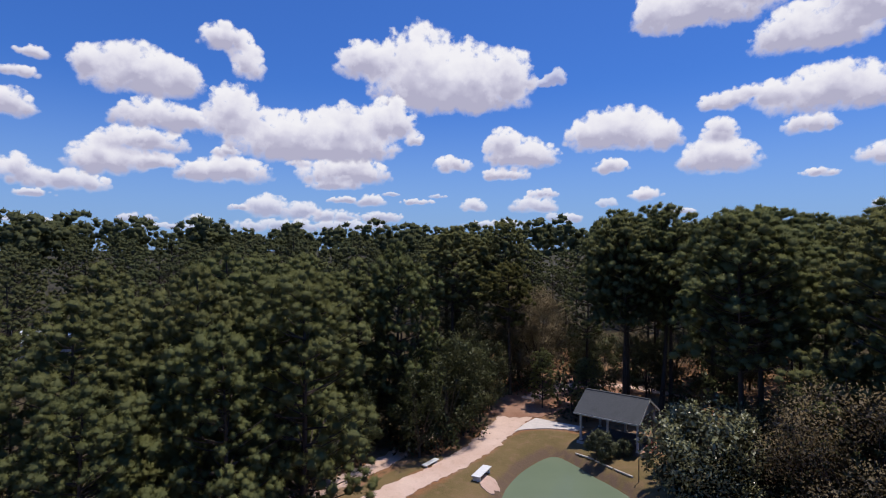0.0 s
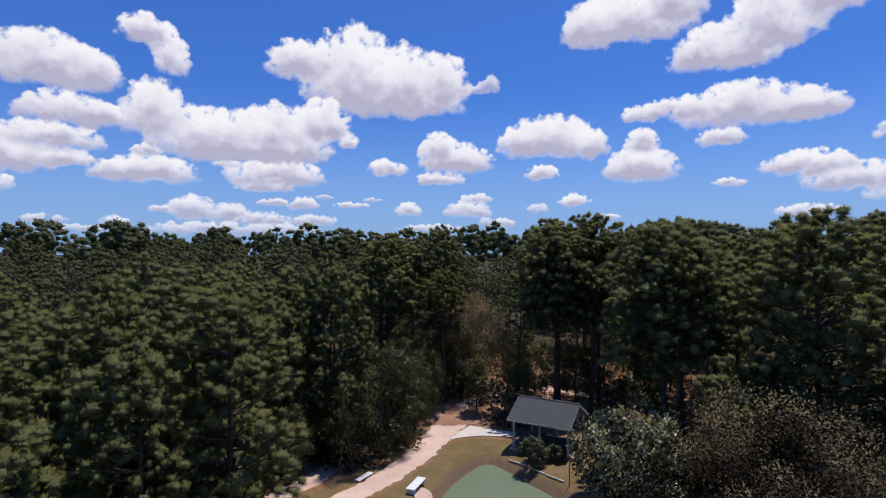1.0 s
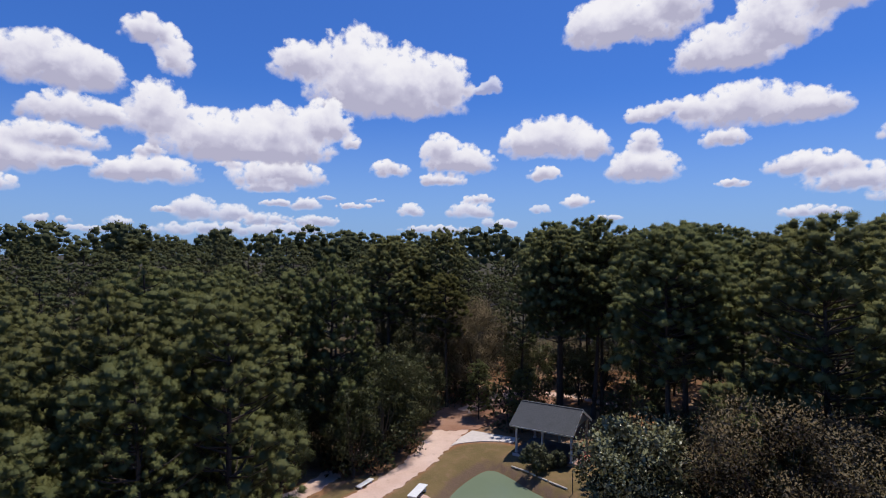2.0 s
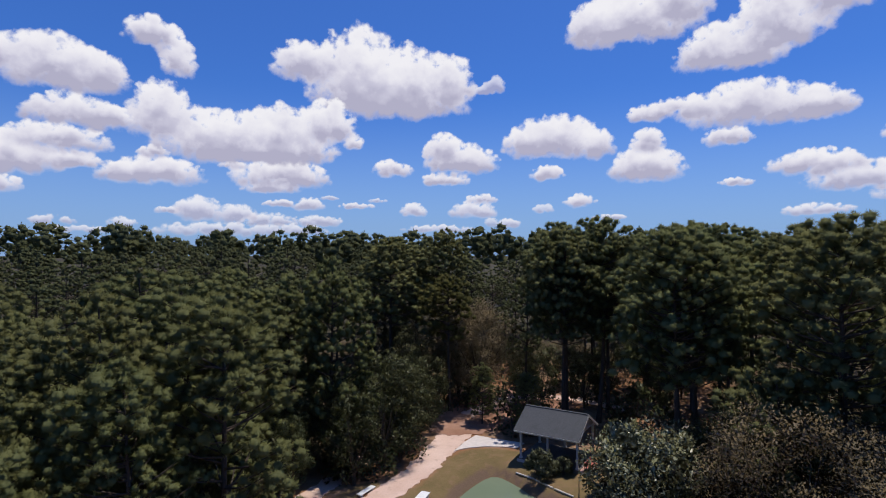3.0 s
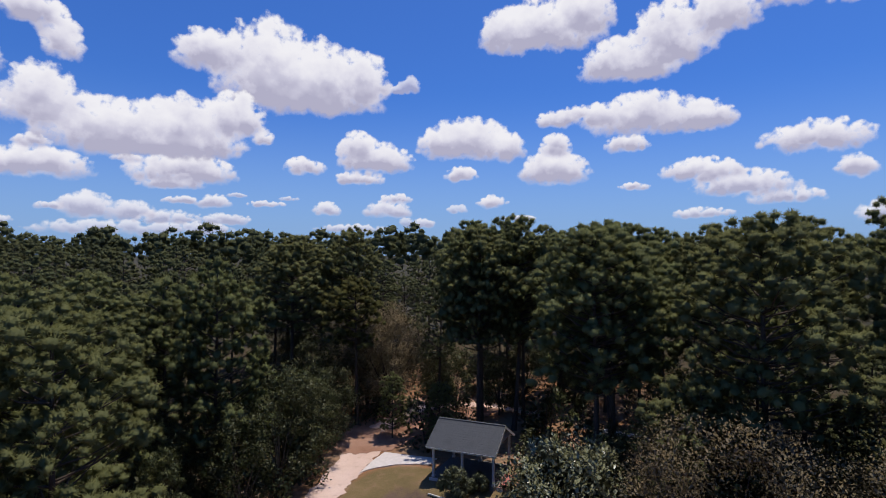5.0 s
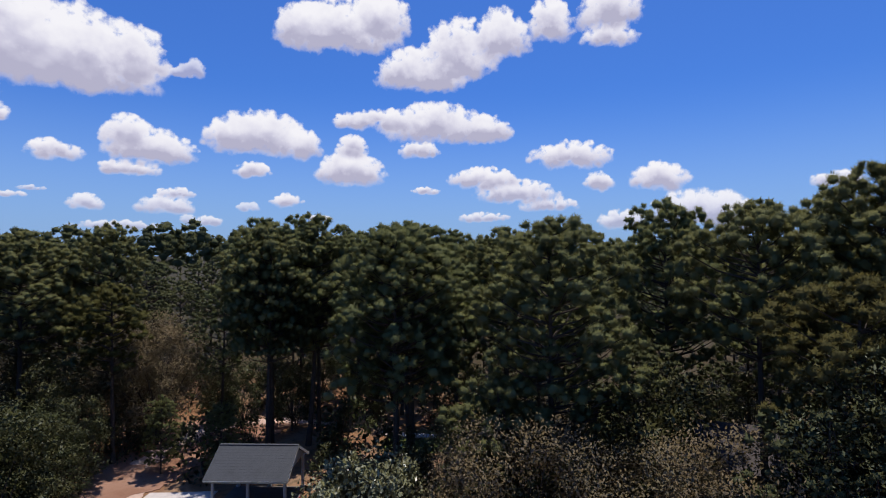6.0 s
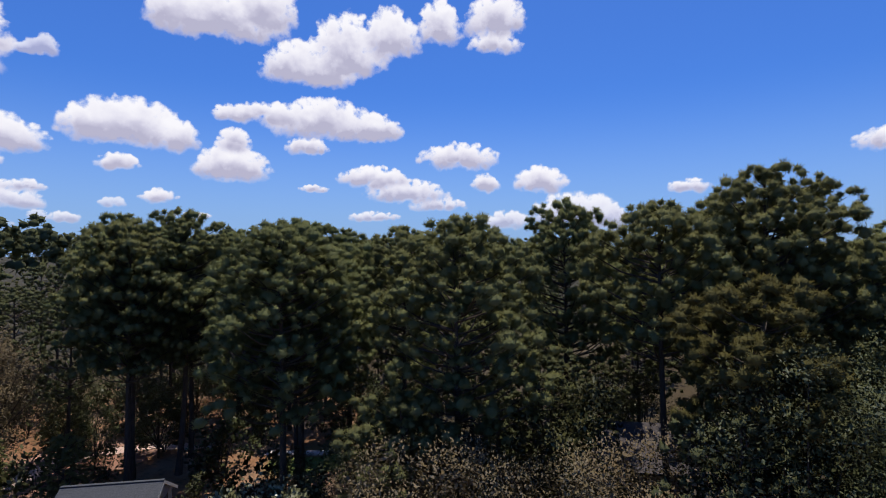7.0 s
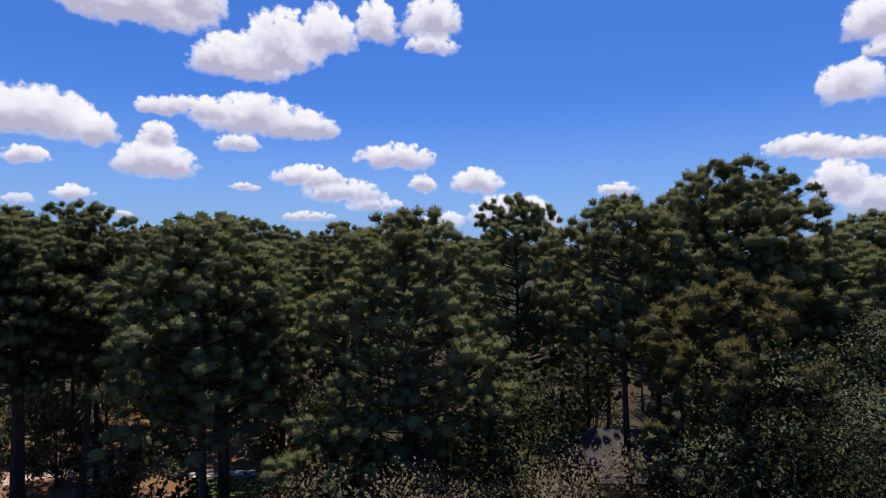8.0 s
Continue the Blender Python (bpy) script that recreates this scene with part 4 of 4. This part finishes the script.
plant([(DARK, 12.0)], [(0.4, 46.4, 9.6), (-1.9, 43.3, 8.8), (-6.4, 41.6, 7.4), (2.3, 49.2, 9.8), (3.6, 52.4, 9.0), (5.0, 55.6, 9.0), (-9.4, 36.4, 8.0), (-2.6, 45.4, 9.5), (0.8, 84.0, 8.5), (-2.0, 80.0, 8.5), (3.2, 86.5, 8.5), (1.4, 77.0, 8.0), (2.0, 70.0, 9.5), (-2.0, 66.0, 8.5), (5.0, 75.0, 9.5), (33.0, 27.0, 8.5), (36.5, 30.5, 10.5), (30.0, 24.8, 8.0), (44.5, 15.0, 9.5), (48.0, 18.5, 10.0), (28.6, 23.9, 15.0), (44.5, 31.0, 9.0), (47.0, 27.5, 10.0), (46.0, 35.0, 10.0), (49.0, 31.0, 10.0), (21.5, 33.0, 11.0), (-13.0, 19.5, 8.0), (3.0, 56.0, 9.0), (-20.5, 19.0, 9.0), (-7.0, 47.0, 9.0), (-11.0, 39.0, 8.0), (-3.0, 48.6, 10.0), (1.6, 51.4, 10.5), (3.6, 59.5, 12.0), (-6.6, 44.6, 8.5), (7.2, 62.5, 9.0), (17.0, 64.0, 7.0), (23.5, 41.0, 7.0), (26.5, 34.0, 9.0), (38.5, 10.5, 12.0), (41.0, 18.0, 10.0), (18.0, 60.5, 7.0), (22.5, 59.5, 8.0), (26.5, 62.0, 8.5), (30.5, 57.5, 7.5), (34.5, 60.5, 9.0), (24.0, 67.5, 9.0), (30.0, 69.0, 9.0), (19.0, 69.5, 9.0), (37.0, 45.0, 8.0)], "dark broad-leaved trees")
FINE = broadleaf(46, 11.0, 3.4, 0.15, 64, 260, 0.085, SMALL_LEAF, "broadleaf_tree", "green tree with small dense leaves", 3)
plant([(FINE, 11.0)], [(28.6, 11.6, 13.4), (26.6, 14.0, 12.0), (33.0, 9.6, 13.2), (28.0, 7.0, 13.0), (33.8, 12.6, 11.0), (31.5, 16.2, 9.5), (35.0, 15.0, 9.0)], "dense small-leaved trees")
YEL = pine(25, 16.5, 0.52, 2.8, YELLOWISH, "yellow-green pine among darker trees", 0.95, 6, 100, 0.06, 0.045, 0.45, 6, 1.36)
plant([(YEL, 16.5)], [(28.6, 15.6, 17.0), (7.5, 60.0, 14.5)], "yellow-green pines")
SHRUB = broadleaf(44, 2.3, 1.15, 0.12, 34, 110, 0.13, SHRUB_GREEN, "shrub", "rounded grey-green shrub on the pond bank", 4, "shrub")
plant([(SHRUB, 2.3)], [(12.6, 43.1, 2.2), (14.6, 43.4, 1.5)], "shrubs")
BUSH = broadleaf(45, 3.5, 2.0, 0.1, 20, 32, 0.24, BROAD, "bush", "dark green bush under the trees", 4, "bush", 0.36, 0)
brush = np.random.default_rng(6)
under = []
for _ in range(4000):
    if len(under) >= 140:
        break
    x, y = brush.uniform(-34, 50), brush.uniform(14, 76)
    if outside(np.array([x]), np.array([y]), CLEARING)[0] < 0.8 or (10 < x < 30 and 50 < y and brush.uniform() < 0.45):
        continue
    if any(math.hypot(x - p, y - q) < 2.2 for p, q in under) or math.hypot(x - 39.5, y - 23.5) < 7 or 67 < math.degrees(math.atan2(x - 6, y - 13)) < 77:
        continue
    under.append((x, y))
under = [(-2.6, 44.8), (-0.4, 45.0), (1.9, 48.4), (-2.0, 46.4), (0.9, 49.2), (2.6, 53.4), (4.2, 56.6), (-5.6, 47.2), (-9.2, 38.0), (-9.6, 33.5), (13.2, 54.4), (21.0, 47.5), (22.8, 44.0), (20.2, 41.5)] + under
for _ in range(400):
    x, y = brush.uniform(15, 38), brush.uniform(58, 78)
    if not any(math.hypot(x - p, y - q) < 4.0 for p, q in under) and len(under) < 190 and abs(y - 62.5) > 1.6:
        under.append((x, y))
for _ in range(500):
    x, y = brush.uniform(24, 52), brush.uniform(4, 56)
    if not any(math.hypot(x - p, y - q) < 3.0 for p, q in under) and len(under) < 240 and math.hypot(x - 39.5, y - 23.5) > 6.5 and math.hypot(x - 31, y - 50) > 5.5:
        if not 67 < math.degrees(math.atan2(x - 6, y - 13)) < 77 and outside(np.array([x]), np.array([y]), CLEARING)[0] > 0.5:
            under.append((x, y))
plant([(BUSH, 3.5)], [(x, y, brush.uniform(2.0, 4.2)) for x, y in under], "undergrowth")

# ---- the house among the trees ----


def build_house():
    top = local(pose(35.9, 25.6, terrain(38, 25) - 0.1, 0, 0, -58), tagged(new("house"), "tan house with a brown-grey gable roof among the pines", "house"))
    part("wall", boxed((0, 0.3, 0), (7.2, 6.3, 4.1), 0.02), SIDING, top)
    for s in (0, 1):
        bm = bmesh.new()
        y0, y1 = (-0.1, 3.3) if s == 0 else (6.7, 3.3)
        q = [(-0.3, y0, 3.9), (7.5, y0, 3.9), (7.5, y1, 6.0), (-0.3, y1, 6.0)]
        lo = [bm.verts.new(p) for p in q]
        hi = [bm.verts.new((p[0], p[1], p[2] + 0.14)) for p in q]
        bm.faces.new(lo), bm.faces.new(hi)
        for i in range(4):
            bm.faces.new((lo[i], lo[(i + 1) % 4], hi[(i + 1) % 4], hi[i]))
        part("roof_slope", bm, BROWN_SHINGLE, top)
    for x in (0.02, 7.1):
        bm = bmesh.new()
        q = [(x, 0.32, 4.1), (x, 6.28, 4.1), (x, 3.3, 5.85)]
        lo = [bm.verts.new(p) for p in q]
        hi = [bm.verts.new((p[0] + 0.08, p[1], p[2])) for p in q]
        bm.faces.new(lo), bm.faces.new(hi)
        for i in range(3):
            bm.faces.new((lo[i], lo[(i + 1) % 3], hi[(i + 1) % 3], hi[i]))
        part("gable", bm, SIDING, top)
    for x in (1.0, 4.6):
        w = part("window", boxed((x, 0.22, 1.1), (x + 1.1, 0.298, 2.4), 0.01), WHITE, top)
        part("pane", boxed((x + 0.08, 0.20, 1.18), (x + 1.02, 0.218, 2.32)), GLASS, w)


build_house()


def build_shed():
    top = local(pose(-55.0, 68.0, terrain(-54, 70) - 0.1, 0, 0, 30), tagged(new("shed"), "white metal-roofed shed glimpsed through the pines", "shed"))
    part("wall", boxed((0, 0, 0), (6.5, 4, 2.9), 0.02), WHITE, top)
    for s in (0, 1):
        bm = bmesh.new()
        y0 = -0.3 if s == 0 else 4.3
        q = [(-0.3, y0, 2.8), (6.8, y0, 2.8), (6.8, 2, 4.2), (-0.3, 2, 4.2)]
        lo = [bm.verts.new(p) for p in q]
        hi = [bm.verts.new((p[0], p[1], p[2] + 0.08)) for p in q]
        bm.faces.new(lo), bm.faces.new(hi)
        for i in range(4):
            bm.faces.new((lo[i], lo[(i + 1) % 4], hi[(i + 1) % 4], hi[i]))
        part("roof_slope", bm, METAL, top)


build_shed()
